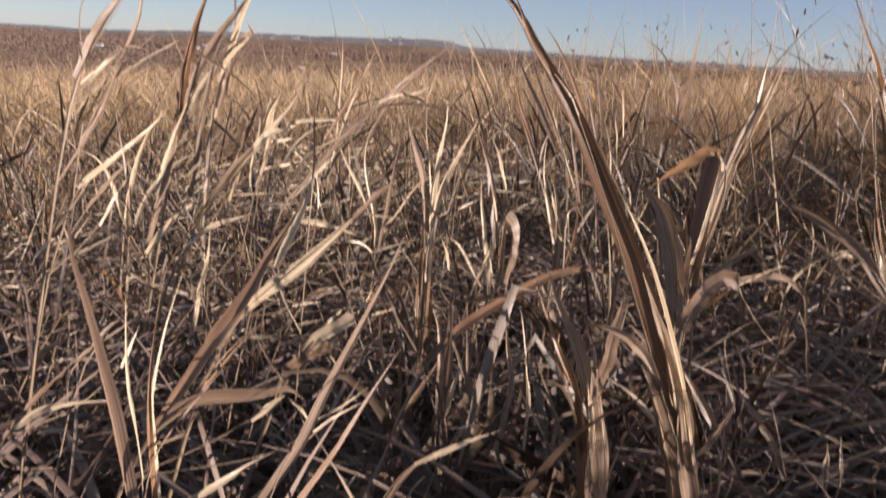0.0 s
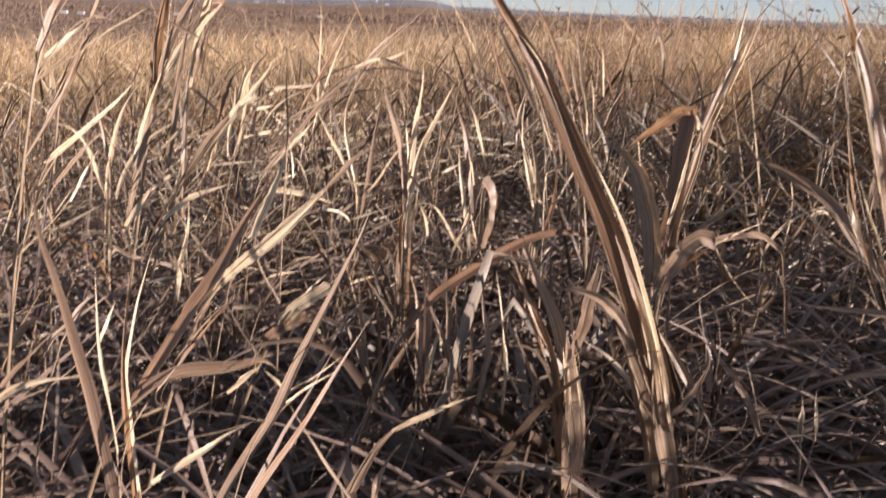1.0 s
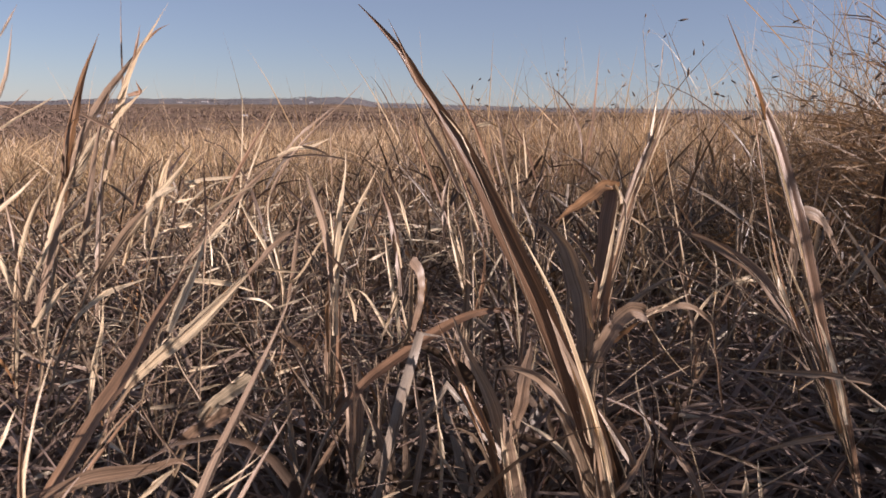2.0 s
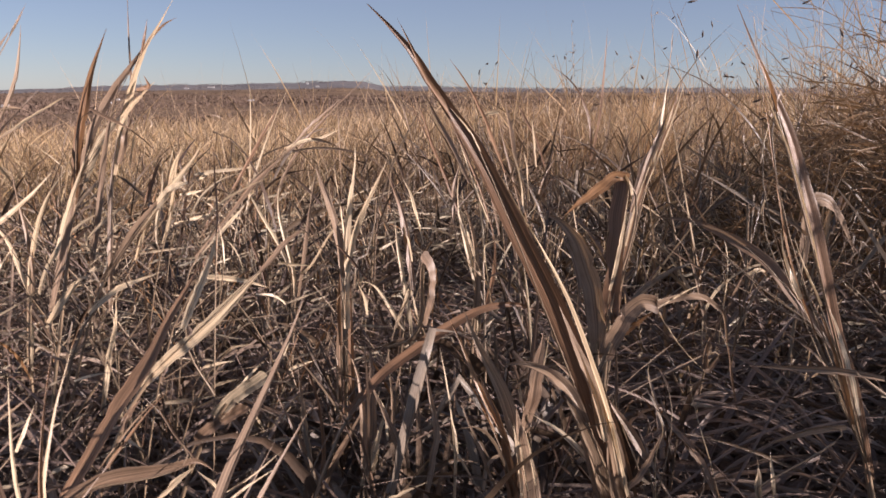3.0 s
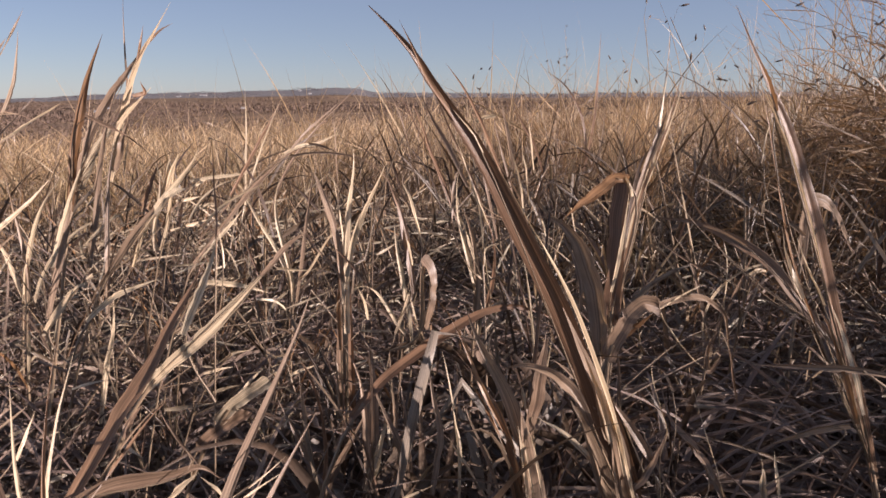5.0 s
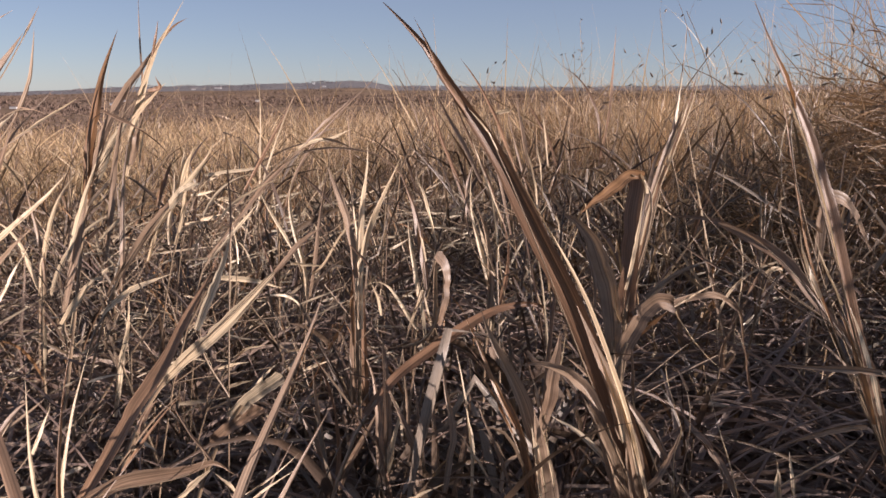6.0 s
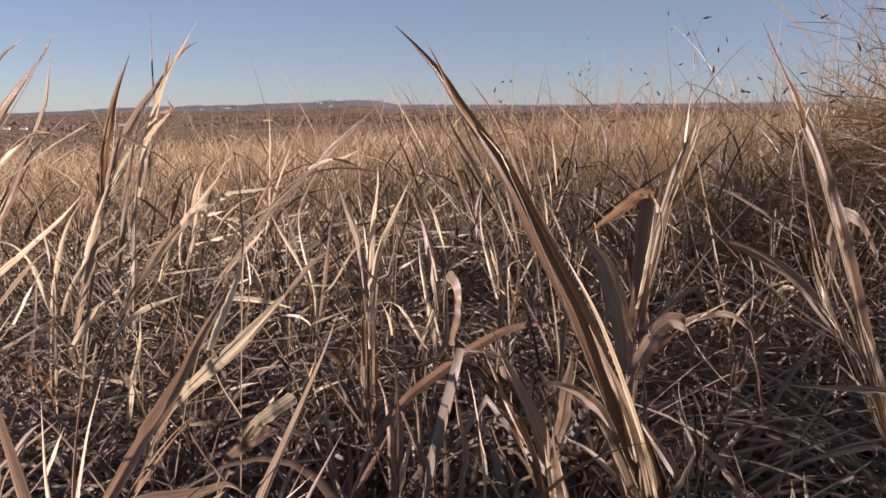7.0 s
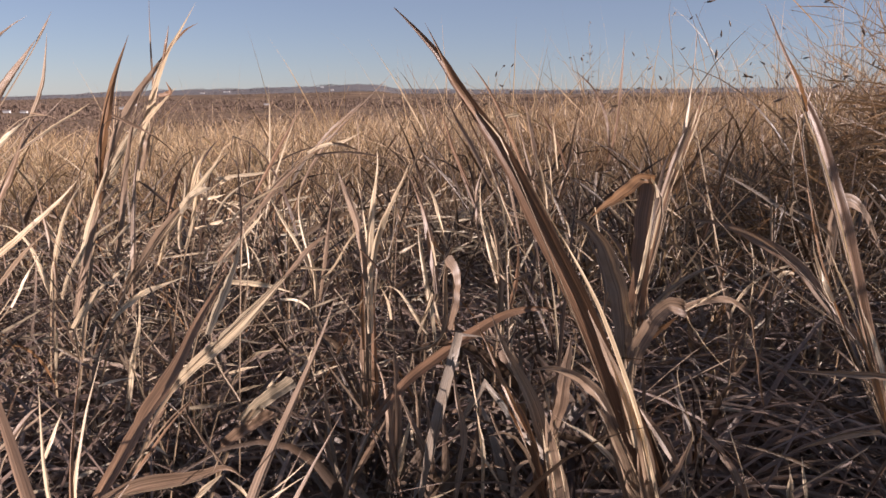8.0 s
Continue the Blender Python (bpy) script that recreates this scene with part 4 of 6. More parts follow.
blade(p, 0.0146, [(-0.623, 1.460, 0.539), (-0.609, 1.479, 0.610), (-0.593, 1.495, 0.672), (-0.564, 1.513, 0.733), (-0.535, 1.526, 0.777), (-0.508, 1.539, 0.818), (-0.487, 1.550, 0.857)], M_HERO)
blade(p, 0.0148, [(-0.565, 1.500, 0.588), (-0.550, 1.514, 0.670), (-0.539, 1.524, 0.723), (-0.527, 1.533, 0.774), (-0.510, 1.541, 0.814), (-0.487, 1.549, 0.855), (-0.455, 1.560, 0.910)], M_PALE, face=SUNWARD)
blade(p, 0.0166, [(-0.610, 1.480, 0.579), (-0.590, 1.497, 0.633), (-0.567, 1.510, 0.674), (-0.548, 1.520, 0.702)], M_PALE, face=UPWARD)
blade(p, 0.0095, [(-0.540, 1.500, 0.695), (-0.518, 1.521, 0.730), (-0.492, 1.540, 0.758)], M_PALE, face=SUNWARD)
blade(p, 0.0053, [(-0.512, 1.530, 0.806), (-0.507, 1.541, 0.841), (-0.504, 1.550, 0.869)], M_BROWN)
blade(p, 0.0043, [(-0.498, 1.550, 0.835), (-0.478, 1.561, 0.860), (-0.456, 1.570, 0.874)], M_BROWN)
blade(p, 0.0043, [(-0.533, 1.520, 0.690), (-0.538, 1.543, 0.761), (-0.546, 1.567, 0.834), (-0.554, 1.600, 0.939)], M_HERO)
blade(p, 0.0080, [(-0.580, 1.450, 0.708), (-0.555, 1.445, 0.696), (-0.516, 1.437, 0.678), (-0.486, 1.431, 0.659), (-0.463, 1.425, 0.639), (-0.448, 1.420, 0.618)], M_HERO, face=SUNWARD)
blade(p, 0.0140, [(-0.652, 1.400, 0.357), (-0.639, 1.427, 0.444), (-0.628, 1.449, 0.520), (-0.617, 1.466, 0.573), (-0.599, 1.480, 0.618)], M_HERO)
blade(p, 0.0084, [(-0.514, 1.500, 0.741), (-0.498, 1.514, 0.746), (-0.509, 1.530, 0.768)], M_BROWN)
blade(p, 0.0125, [(-0.554, 1.500, 0.609), (-0.542, 1.510, 0.659), (-0.529, 1.520, 0.705)], M_HERO)
blade(p, 0.0112, [(-0.589, 1.440, 0.441), (-0.579, 1.454, 0.521), (-0.571, 1.470, 0.611), (-0.557, 1.485, 0.691), (-0.536, 1.500, 0.776)], M_HERO)
blade(p, 0.0090, [(-0.646, 1.420, 0.445), (-0.628, 1.441, 0.528), (-0.608, 1.457, 0.592), (-0.591, 1.470, 0.642)], M_PALE)
p = grass_plant(-0.657, 1.339, "dead grass plant with bleached split leaf tips")
blade(p, 0.0133, [(-0.539, 1.360, 0.424), (-0.494, 1.368, 0.494), (-0.456, 1.374, 0.542), (-0.427, 1.378, 0.570), (-0.406, 1.380, 0.584)], M_HERO)
blade(p, 0.0122, [(-0.435, 1.340, 0.556), (-0.418, 1.349, 0.576), (-0.393, 1.360, 0.592)], M_PALE, cut=True)
blade(p, 0.0125, [(-0.478, 1.380, 0.509), (-0.440, 1.387, 0.560), (-0.411, 1.392, 0.598), (-0.385, 1.397, 0.632), (-0.373, 1.400, 0.657)], M_PALE)
blade(p, 0.0079, [(-0.443, 1.420, 0.572), (-0.429, 1.432, 0.620), (-0.414, 1.440, 0.652)], M_PALE, face=SUNWARD)
blade(p, 0.0079, [(-0.448, 1.420, 0.572), (-0.439, 1.432, 0.615), (-0.435, 1.440, 0.642)], M_PALE, face=SUNWARD)
blade(p, 0.0080, [(-0.483, 1.420, 0.545), (-0.468, 1.439, 0.599), (-0.457, 1.450, 0.629)], M_BROWN)
blade(p, 0.0068, [(-0.512, 1.380, 0.404), (-0.496, 1.404, 0.479), (-0.480, 1.420, 0.527)], M_HERO, face=SUNWARD)
blade(p, 0.0068, [(-0.498, 1.400, 0.450), (-0.483, 1.409, 0.499), (-0.449, 1.420, 0.552)], M_PALE, face=SUNWARD)
blade(p, 0.0088, [(-0.445, 1.400, 0.520), (-0.432, 1.411, 0.546), (-0.417, 1.420, 0.562)], M_HERO, face=SUNWARD)
p = grass_plant(-0.505, 0.723, "broad sunlit dead grass leaf bent outward")
blade(p, 0.0098, [(-0.478, 0.840, 0.687), (-0.470, 0.872, 0.735), (-0.460, 0.894, 0.766), (-0.451, 0.909, 0.788), (-0.444, 0.920, 0.804)], M_HERO, face=UPWARD)
blade(p, 0.0043, [(-0.477, 0.860, 0.777), (-0.465, 0.896, 0.810), (-0.452, 0.920, 0.829)], M_HERO, face=UPWARD)
blade(p, 0.0047, [(-0.479, 0.950, 0.708), (-0.472, 0.962, 0.732), (-0.467, 0.973, 0.756), (-0.467, 0.986, 0.786), (-0.469, 1.000, 0.818)], M_HERO)
blade(p, 0.0027, [(-0.473, 0.980, 0.803), (-0.466, 0.991, 0.825), (-0.460, 1.000, 0.843)], M_HERO)
blade(p, 0.0077, [(-0.504, 0.900, 0.675), (-0.485, 0.929, 0.702), (-0.472, 0.950, 0.722)], M_PALE, face=UPWARD)
blade(p, 0.0079, [(-0.489, 0.900, 0.636), (-0.486, 0.930, 0.670), (-0.478, 0.954, 0.695), (-0.464, 0.982, 0.724), (-0.454, 1.000, 0.743)], M_HERO, face=UPWARD)
blade(p, 0.0054, [(-0.478, 0.950, 0.688), (-0.454, 0.973, 0.709), (-0.437, 0.989, 0.724), (-0.424, 1.000, 0.735)], M_PALE, face=UPWARD)
blade(p, 0.0020, [(-0.471, 0.950, 0.724), (-0.466, 0.978, 0.720), (-0.462, 1.000, 0.714)], M_HERO)
blade(p, 0.0089, [(-0.497, 0.880, 0.605), (-0.489, 0.907, 0.642), (-0.483, 0.932, 0.677), (-0.480, 0.950, 0.705)], M_HERO, face=SUNWARD)
p = grass_plant(-0.533, 0.717, "dead grass plant with bright straw-coloured leaves")
blade(p, 0.0054, [(-0.470, 0.820, 0.569), (-0.441, 0.868, 0.606), (-0.420, 0.899, 0.633), (-0.407, 0.920, 0.655)], M_PALE, face=UPWARD)
blade(p, 0.0042, [(-0.463, 0.820, 0.578), (-0.447, 0.859, 0.601), (-0.427, 0.900, 0.628)], M_PALE, face=SUNWARD)
blade(p, 0.0047, [(-0.449, 0.800, 0.553), (-0.447, 0.861, 0.580), (-0.440, 0.900, 0.596)], M_HERO, face=SUNWARD)
blade(p, 0.0042, [(-0.462, 0.850, 0.521), (-0.458, 0.871, 0.544), (-0.447, 0.900, 0.576)], M_PALE, face=SUNWARD)
p = grass_plant(0.234, 1.598, "dead grass plant with dark slanting leaf tips")
blade(p, 0.0123, [(0.171, 1.700, 0.580), (0.141, 1.749, 0.657), (0.116, 1.787, 0.718), (0.088, 1.821, 0.771), (0.057, 1.850, 0.815)], M_BROWN)
blade(p, 0.0098, [(0.253, 1.700, 0.592), (0.241, 1.762, 0.647), (0.223, 1.810, 0.688), (0.208, 1.850, 0.724)], M_BROWN)
blade(p, 0.0097, [(0.194, 1.700, 0.592), (0.186, 1.752, 0.665), (0.175, 1.800, 0.735)], M_HERO)
blade(p, 0.0087, [(0.122, 1.800, 0.690), (0.141, 1.800, 0.698), (0.164, 1.800, 0.702)], M_PALE, face=SUNWARD, cut=True)
blade(p, 0.0109, [(0.142, 1.700, 0.592), (0.115, 1.759, 0.647), (0.095, 1.800, 0.687)], M_HERO)
blade(p, 0.0080, [(0.222, 1.600, 0.602), (0.223, 1.668, 0.664), (0.224, 1.700, 0.694)], M_PALE, face=SUNWARD)
blade(p, 0.0086, [(0.089, 1.500, 0.579), (0.054, 1.541, 0.649), (0.023, 1.573, 0.705), (-0.003, 1.600, 0.753)], M_HERO)
blade(p, 0.0075, [(0.048, 1.500, 0.579), (0.017, 1.542, 0.647), (0.001, 1.570, 0.695), (-0.021, 1.600, 0.747)], M_BROWN)
p = grass_plant(0.118, 1.082, "dead grass plant with twisted bleached leaves")
blade(p, 0.0110, [(0.096, 1.200, 0.494), (0.092, 1.225, 0.559), (0.086, 1.238, 0.594), (0.071, 1.250, 0.623)], M_PALE, face=SUNWARD)
blade(p, 0.0074, [(0.098, 1.150, 0.563), (0.079, 1.179, 0.607), (0.070, 1.198, 0.638), (0.057, 1.220, 0.674)], M_PALE, face=SUNWARD)
blade(p, 0.0072, [(0.142, 1.100, 0.586), (0.140, 1.159, 0.634), (0.133, 1.200, 0.670)], M_PALE, face=SUNWARD)
blade(p, 0.0064, [(0.156, 1.100, 0.547), (0.140, 1.145, 0.604), (0.117, 1.179, 0.644), (0.104, 1.200, 0.671)], M_HERO, face=SUNWARD)
blade(p, 0.0030, [(0.100, 1.100, 0.468), (0.092, 1.100, 0.516), (0.091, 1.100, 0.536), (0.098, 1.100, 0.542), (0.115, 1.100, 0.546)], M_PALE, face=SUNWARD)
blade(p, 0.0057, [(0.156, 1.150, 0.595), (0.154, 1.183, 0.640), (0.152, 1.200, 0.663)], M_PALE, face=SUNWARD)
blade(p, 0.0081, [(0.054, 1.150, 0.530), (0.046, 1.170, 0.576), (0.051, 1.186, 0.615), (0.061, 1.200, 0.646)], M_HERO)
blade(p, 0.0049, [(0.079, 1.150, 0.513), (0.065, 1.183, 0.557), (0.056, 1.200, 0.580)], M_PALE, face=SUNWARD)
blade(p, 0.0046, [(0.173, 1.100, 0.555), (0.168, 1.111, 0.577), (0.157, 1.120, 0.590)], M_PALE, face=SUNWARD)
p = grass_plant(-0.374, 1.000, "low tangle plant with bleached straws on dead stalks")
blade(p, 0.0048, [(-0.254, 1.000, 0.410), (-0.239, 1.000, 0.420), (-0.210, 1.000, 0.427)], M_PALE, face=SUNWARD)
blade(p, 0.0042, [(-0.263, 1.000, 0.369), (-0.245, 1.000, 0.376), (-0.227, 1.000, 0.380)], M_PALE, face=SUNWARD)
blade(p, 0.0041, [(-0.268, 0.980, 0.402), (-0.252, 0.989, 0.404), (-0.233, 1.000, 0.404)], M_PALE, face=SUNWARD)
blade(p, 0.0035, [(-0.227, 1.000, 0.372), (-0.217, 1.025, 0.380), (-0.205, 1.050, 0.387)], M_PALE, face=SUNWARD)
blade(p, 0.0043, [(-0.165, 1.000, 0.392), (-0.153, 1.021, 0.392), (-0.135, 1.050, 0.390)], M_PALE, face=SUNWARD)
blade(p, 0.0045, [(-0.192, 1.050, 0.378), (-0.186, 1.070, 0.387), (-0.178, 1.100, 0.402)], M_PALE, face=SUNWARD)
blade(p, 0.0057, [(-0.174, 1.000, 0.322), (-0.174, 1.033, 0.324), (-0.170, 1.050, 0.323)], M_PALE, face=SUNWARD)
p = grass_plant(0.636, 1.327, "drooping grey dead leaf on a bent stem")
blade(p, 0.0256, [(0.674, 1.400, 0.454), (0.681, 1.413, 0.532), (0.696, 1.419, 0.563), (0.720, 1.422, 0.560), (0.744, 1.427, 0.538), (0.767, 1.434, 0.500), (0.789, 1.440, 0.461)], M_HERO)
blade(p, 0.0079, [(0.678, 1.400, 0.504), (0.648, 1.415, 0.531), (0.614, 1.430, 0.547), (0.589, 1.440, 0.557)], M_HERO)
p = grass_plant(-0.647, 1.864, "dead grass plant with bleached leaves bent flat")
blade(p, 0.0080, [(-0.533, 1.900, 0.548), (-0.484, 1.916, 0.554), (-0.421, 1.935, 0.561), (-0.373, 1.950, 0.567)], M_PALE, face=SUNWARD)
blade(p, 0.0080, [(-0.568, 1.900, 0.503), (-0.542, 1.927, 0.503), (-0.521, 1.950, 0.507)], M_PALE, face=SUNWARD)
blade(p, 0.0091, [(-0.534, 1.850, 0.451), (-0.507, 1.877, 0.454), (-0.484, 1.900, 0.460)], M_PALE, face=SUNWARD)
blade(p, 0.0065, [(-0.569, 1.850, 0.441), (-0.551, 1.875, 0.441), (-0.531, 1.900, 0.444)], M_PALE, face=SUNWARD)
blade(p, 0.0100, [(-0.480, 1.800, 0.498), (-0.467, 1.800, 0.505), (-0.454, 1.800, 0.503)], M_PALE, face=SUNWARD, cut=True)
blade(p, 0.0071, [(-0.402, 1.700, 0.484), (-0.393, 1.700, 0.479), (-0.384, 1.700, 0.476)], M_PALE, face=SUNWARD, cut=True)
blade(p, 0.0067, [(-0.527, 1.900, 0.535), (-0.512, 1.931, 0.545), (-0.503, 1.950, 0.551)], M_PALE, face=SUNWARD)
p = grass_plant(-0.396, 1.009, "low dead grass plant with pale leaves lying across")
blade(p, 0.0074, [(-0.283, 1.050, 0.503), (-0.257, 1.060, 0.499), (-0.231, 1.069, 0.492), (-0.202, 1.080, 0.481)], M_PALE, face=SUNWARD)
blade(p, 0.0052, [(-0.214, 1.050, 0.479), (-0.193, 1.063, 0.473), (-0.181, 1.071, 0.462), (-0.177, 1.080, 0.443)], M_PALE, face=SUNWARD)
blade(p, 0.0031, [(-0.187, 1.100, 0.452), (-0.152, 1.110, 0.464), (-0.118, 1.120, 0.477)], M_PALE, face=SUNWARD)
blade(p, 0.0063, [(-0.073, 1.120, 0.432), (-0.080, 1.135, 0.456), (-0.092, 1.150, 0.478)], M_PALE, face=SUNWARD)
blade(p, 0.0045, [(-0.231, 1.300, 0.468), (-0.205, 1.300, 0.466), (-0.167, 1.300, 0.464)], M_PALE, face=SUNWARD)
blade(p, 0.0041, [(-0.076, 1.150, 0.479), (-0.098, 1.170, 0.500), (-0.120, 1.189, 0.518), (-0.136, 1.200, 0.526)], M_BROWN)
blade(p, 0.0042, [(-0.109, 1.200, 0.463), (-0.139, 1.220, 0.496), (-0.168, 1.238, 0.523), (-0.189, 1.250, 0.541)], M_HERO)
p = grass_plant(-0.051, 0.834, "dead grass clump with short broken leaves")
leaf(p, 0.011, (-0.055, 0.885, 0.291), (-0.069, 0.899, 0.344), (-0.051, 0.922, 0.407), (-0.091, 0.943, 0.45), M_HERO)
leaf(p, 0.011, (-0.062, 0.885, 0.291), (-0.051, 0.896, 0.323), (-0.041, 0.911, 0.354), (-0.033, 0.932, 0.383), M_PALE)
leaf(p, 0.012, (-0.016, 0.883, 0.278), (-0.004, 0.909, 0.326), (-0.044, 0.901, 0.374), (-0.057, 0.936, 0.41), M_HERO)
leaf(p, 0.008, (-0.003, 0.885, 0.291), (0.002, 0.881, 0.313), (0.012, 0.874, 0.331), (0.029, 0.864, 0.343), M_PALE)
p = grass_plant(0.419, 0.835, "snapped short pale straw stubble")
leaf(p, 0.01, (0.387, 0.835, 0.296), (0.385, 0.838, 0.318), (0.386, 0.847, 0.334), (0.391, 0.864, 0.344), M_PALE)
leaf(p, 0.008, (0.411, 0.854, 0.286), (0.41, 0.857, 0.306), (0.41, 0.863, 0.325), (0.411, 0.874, 0.342), M_PALE)
leaf(p, 0.01, (0.484, 0.85, 0.382), (0.455, 0.868, 0.374), (0.429, 0.882, 0.358), (0.405, 0.893, 0.336), M_HERO)
p = grass_plant(0.703, 3.56, "spear-like dark leaf on a dry stem")
leaf(p, 0.022, (0.713, 3.595, 0.41), (0.768, 3.63, 0.612), (0.78, 3.665, 0.816), (0.793, 3.701, 1.024), M_BROWN)
leaf(p, 0.02, (0.718, 3.595, 0.41), (0.742, 3.622, 0.564), (0.715, 3.658, 0.776), (0.551, 3.671, 0.852), M_BROWN)
leaf(p, 0.017, (0.763, 3.595, 0.41), (0.796, 3.614, 0.522), (0.812, 3.634, 0.637), (0.812, 3.654, 0.754), M_HERO)
p = grass_plant(0.217, 1.697, "dead grass plant with rising pointed leaf tips")
leaf(p, 0.012, (0.087, 1.877, 0.454), (0.039, 1.924, 0.591), (-0.036, 1.95, 0.722), (-0.107, 1.996, 0.848), M_BROWN)
leaf(p, 0.011, (0.021, 1.877, 0.454), (-0.033, 1.917, 0.567), (-0.02, 1.945, 0.712), (-0.111, 1.989, 0.805), M_HERO)
leaf(p, 0.009, (0.152, 1.877, 0.454), (0.128, 1.916, 0.573), (0.051, 1.945, 0.672), (0.028, 1.987, 0.792), M_BROWN)
leaf(p, 0.009, (0.231, 1.877, 0.454), (0.21, 1.918, 0.552), (0.177, 1.931, 0.656), (0.163, 1.98, 0.752), M_HERO)
leaf(p, 0.011, (0.169, 1.772, 0.433), (0.151, 1.807, 0.516), (0.135, 1.83, 0.606), (0.123, 1.867, 0.689), M_HERO)
p = grass_plant(-0.504, 2.102, "thin leaning grass leaf against the valley")
leaf(p, 0.007, (-0.311, 1.68, 0.485), (-0.293, 1.731, 0.645), (-0.185, 1.855, 0.702), (-0.111, 1.938, 0.804), M_HERO)
leaf(p, 0.008, (-0.479, 2.174, 0.407), (-0.463, 2.228, 0.527), (-0.431, 2.282, 0.642), (-0.381, 2.335, 0.752), M_PALE)
leaf(p, 0.008, (-0.471, 2.179, 0.437), (-0.471, 2.228, 0.55), (-0.478, 2.281, 0.66), (-0.492, 2.338, 0.768), M_PALE)
leaf(p, 0.007, (-0.2, 1.981, 0.466), (-0.208, 2.032, 0.556), (-0.216, 2.081, 0.646), (-0.224, 2.129, 0.738), M_HERO)
p = grass_plant(-0.072, 1.217, "small dead grass plant with twisted tan leaves")
leaf(p, 0.012, (-0.012, 1.203, 0.368), (-0.016, 1.214, 0.433), (-0.037, 1.225, 0.498), (-0.038, 1.237, 0.564), M_PALE)
leaf(p, 0.01, (-0.008, 1.203, 0.368), (0.026, 1.199, 0.417), (-0.025, 1.209, 0.517), (0.042, 1.183, 0.547), M_HERO)
leaf(p, 0.01, (-0.021, 1.206, 0.385), (-0.045, 1.208, 0.4), (-0.058, 1.222, 0.481), (-0.108, 1.217, 0.449), M_PALE, SUNWARD)
p = grass_plant(0.073, 1.222, "short dead grass plant with drooping leaves")
leaf(p, 0.014, (0.086, 1.254, 0.37), (0.092, 1.259, 0.441), (0.1, 1.275, 0.522), (0.058, 1.271, 0.585), M_HERO)
leaf(p, 0.012, (0.095, 1.254, 0.37), (0.106, 1.27, 0.461), (0.036, 1.284, 0.545), (0.066, 1.3, 0.636), M_PALE)
leaf(p, 0.011, (0.095, 1.257, 0.388), (0.125, 1.263, 0.452), (0.128, 1.274, 0.535), (0.085, 1.272, 0.594), M_BROWN)
leaf(p, 0.009, (0.104, 1.263, 0.423), (0.129, 1.264, 0.463), (0.026, 1.241, 0.485), (0.105, 1.236, 0.502), M_PALE, SUNWARD)
p = grass_plant(0.421, 1.219, "low dead grass plant with short leaning leaves")
leaf(p, 0.011, (0.464, 1.248, 0.334), (0.483, 1.26, 0.407), (0.531, 1.271, 0.468), (0.554, 1.283, 0.539), M_HERO)
leaf(p, 0.009, (0.455, 1.251, 0.352), (0.442, 1.268, 0.452), (0.534, 1.275, 0.489), (0.608, 1.274, 0.485), M_PALE, SUNWARD)
leaf(p, 0.011, (0.473, 1.251, 0.352), (0.442, 1.254, 0.408), (0.45, 1.269, 0.489), (0.395, 1.262, 0.533), M_HERO)
leaf(p, 0.008, (0.482, 1.251, 0.352), (0.48, 1.261, 0.412), (0.512, 1.273, 0.482), (0.478, 1.283, 0.539), M_PALE)
p = grass_plant(-0.282, 1.624, "dead grass plant with slender straw leaves")
leaf(p, 0.012, (-0.264, 1.652, 0.323), (-0.259, 1.667, 0.413), (-0.332, 1.683, 0.502), (-0.282, 1.698, 0.589), M_PALE)
leaf(p, 0.012, (-0.258, 1.652, 0.323), (-0.245, 1.668, 0.415), (-0.234, 1.684, 0.509), (-0.217, 1.7, 0.601), M_HERO)
leaf(p, 0.011, (-0.27, 1.656, 0.346), (-0.278, 1.67, 0.43), (-0.351, 1.68, 0.486), (-0.37, 1.694, 0.566), M_PALE)
leaf(p, 0.011, (-0.252, 1.66, 0.369), (-0.212, 1.663, 0.386), (-0.189, 1.687, 0.528), (-0.111, 1.676, 0.462), M_PALE, SUNWARD)
p = grass_plant(-0.913, 1.822, "dead grass plant with pale flattened leaves")
leaf(p, 0.016, (-0.913, 1.846, 0.272), (-0.905, 1.863, 0.372), (-0.897, 1.882, 0.482), (-0.821, 1.895, 0.558), M_PALE)
leaf(p, 0.014, (-0.907, 1.846, 0.272), (-0.942, 1.855, 0.326), (-0.956, 1.879, 0.461), (-1.058, 1.875, 0.441), M_PALE, SUNWARD)
leaf(p, 0.013, (-0.9, 1.846, 0.272), (-0.893, 1.864, 0.377), (-0.938, 1.88, 0.47), (-0.953, 1.897, 0.571), M_HERO)
leaf(p, 0.013, (-0.887, 1.846, 0.272), (-0.87, 1.862, 0.363), (-0.796, 1.88, 0.47), (-0.69, 1.88, 0.467), M_PALE)
p = grass_plant(-0.067, 0.612, "broken straw among low dead leaves")
leaf(p, 0.013, (-0.12, 0.637, 0.267), (-0.097, 0.663, 0.294), (-0.087, 0.68, 0.355), (-0.044, 0.71, 0.356), M_HERO)
leaf(p, 0.008, (-0.067, 0.687, 0.352), (-0.041, 0.699, 0.363), (-0.013, 0.711, 0.372), (0.015, 0.721, 0.38), M_PALE, SUNWARD)
leaf(p, 0.011, (-0.082, 0.657, 0.256), (-0.085, 0.676, 0.285), (-0.078, 0.697, 0.307), (-0.058, 0.72, 0.322), M_HERO)
p = grass_plant(0.46, 0.499, "long grey dead leaf lying across low grass")
leaf(p, 0.008, (0.367, 0.592, 0.532), (0.338, 0.607, 0.535), (0.309, 0.622, 0.53), (0.277, 0.632, 0.529), M_HERO, SHADEWARD)
p = grass_plant(0.024, 0.973, "dead grass clump with upright dull leaves")
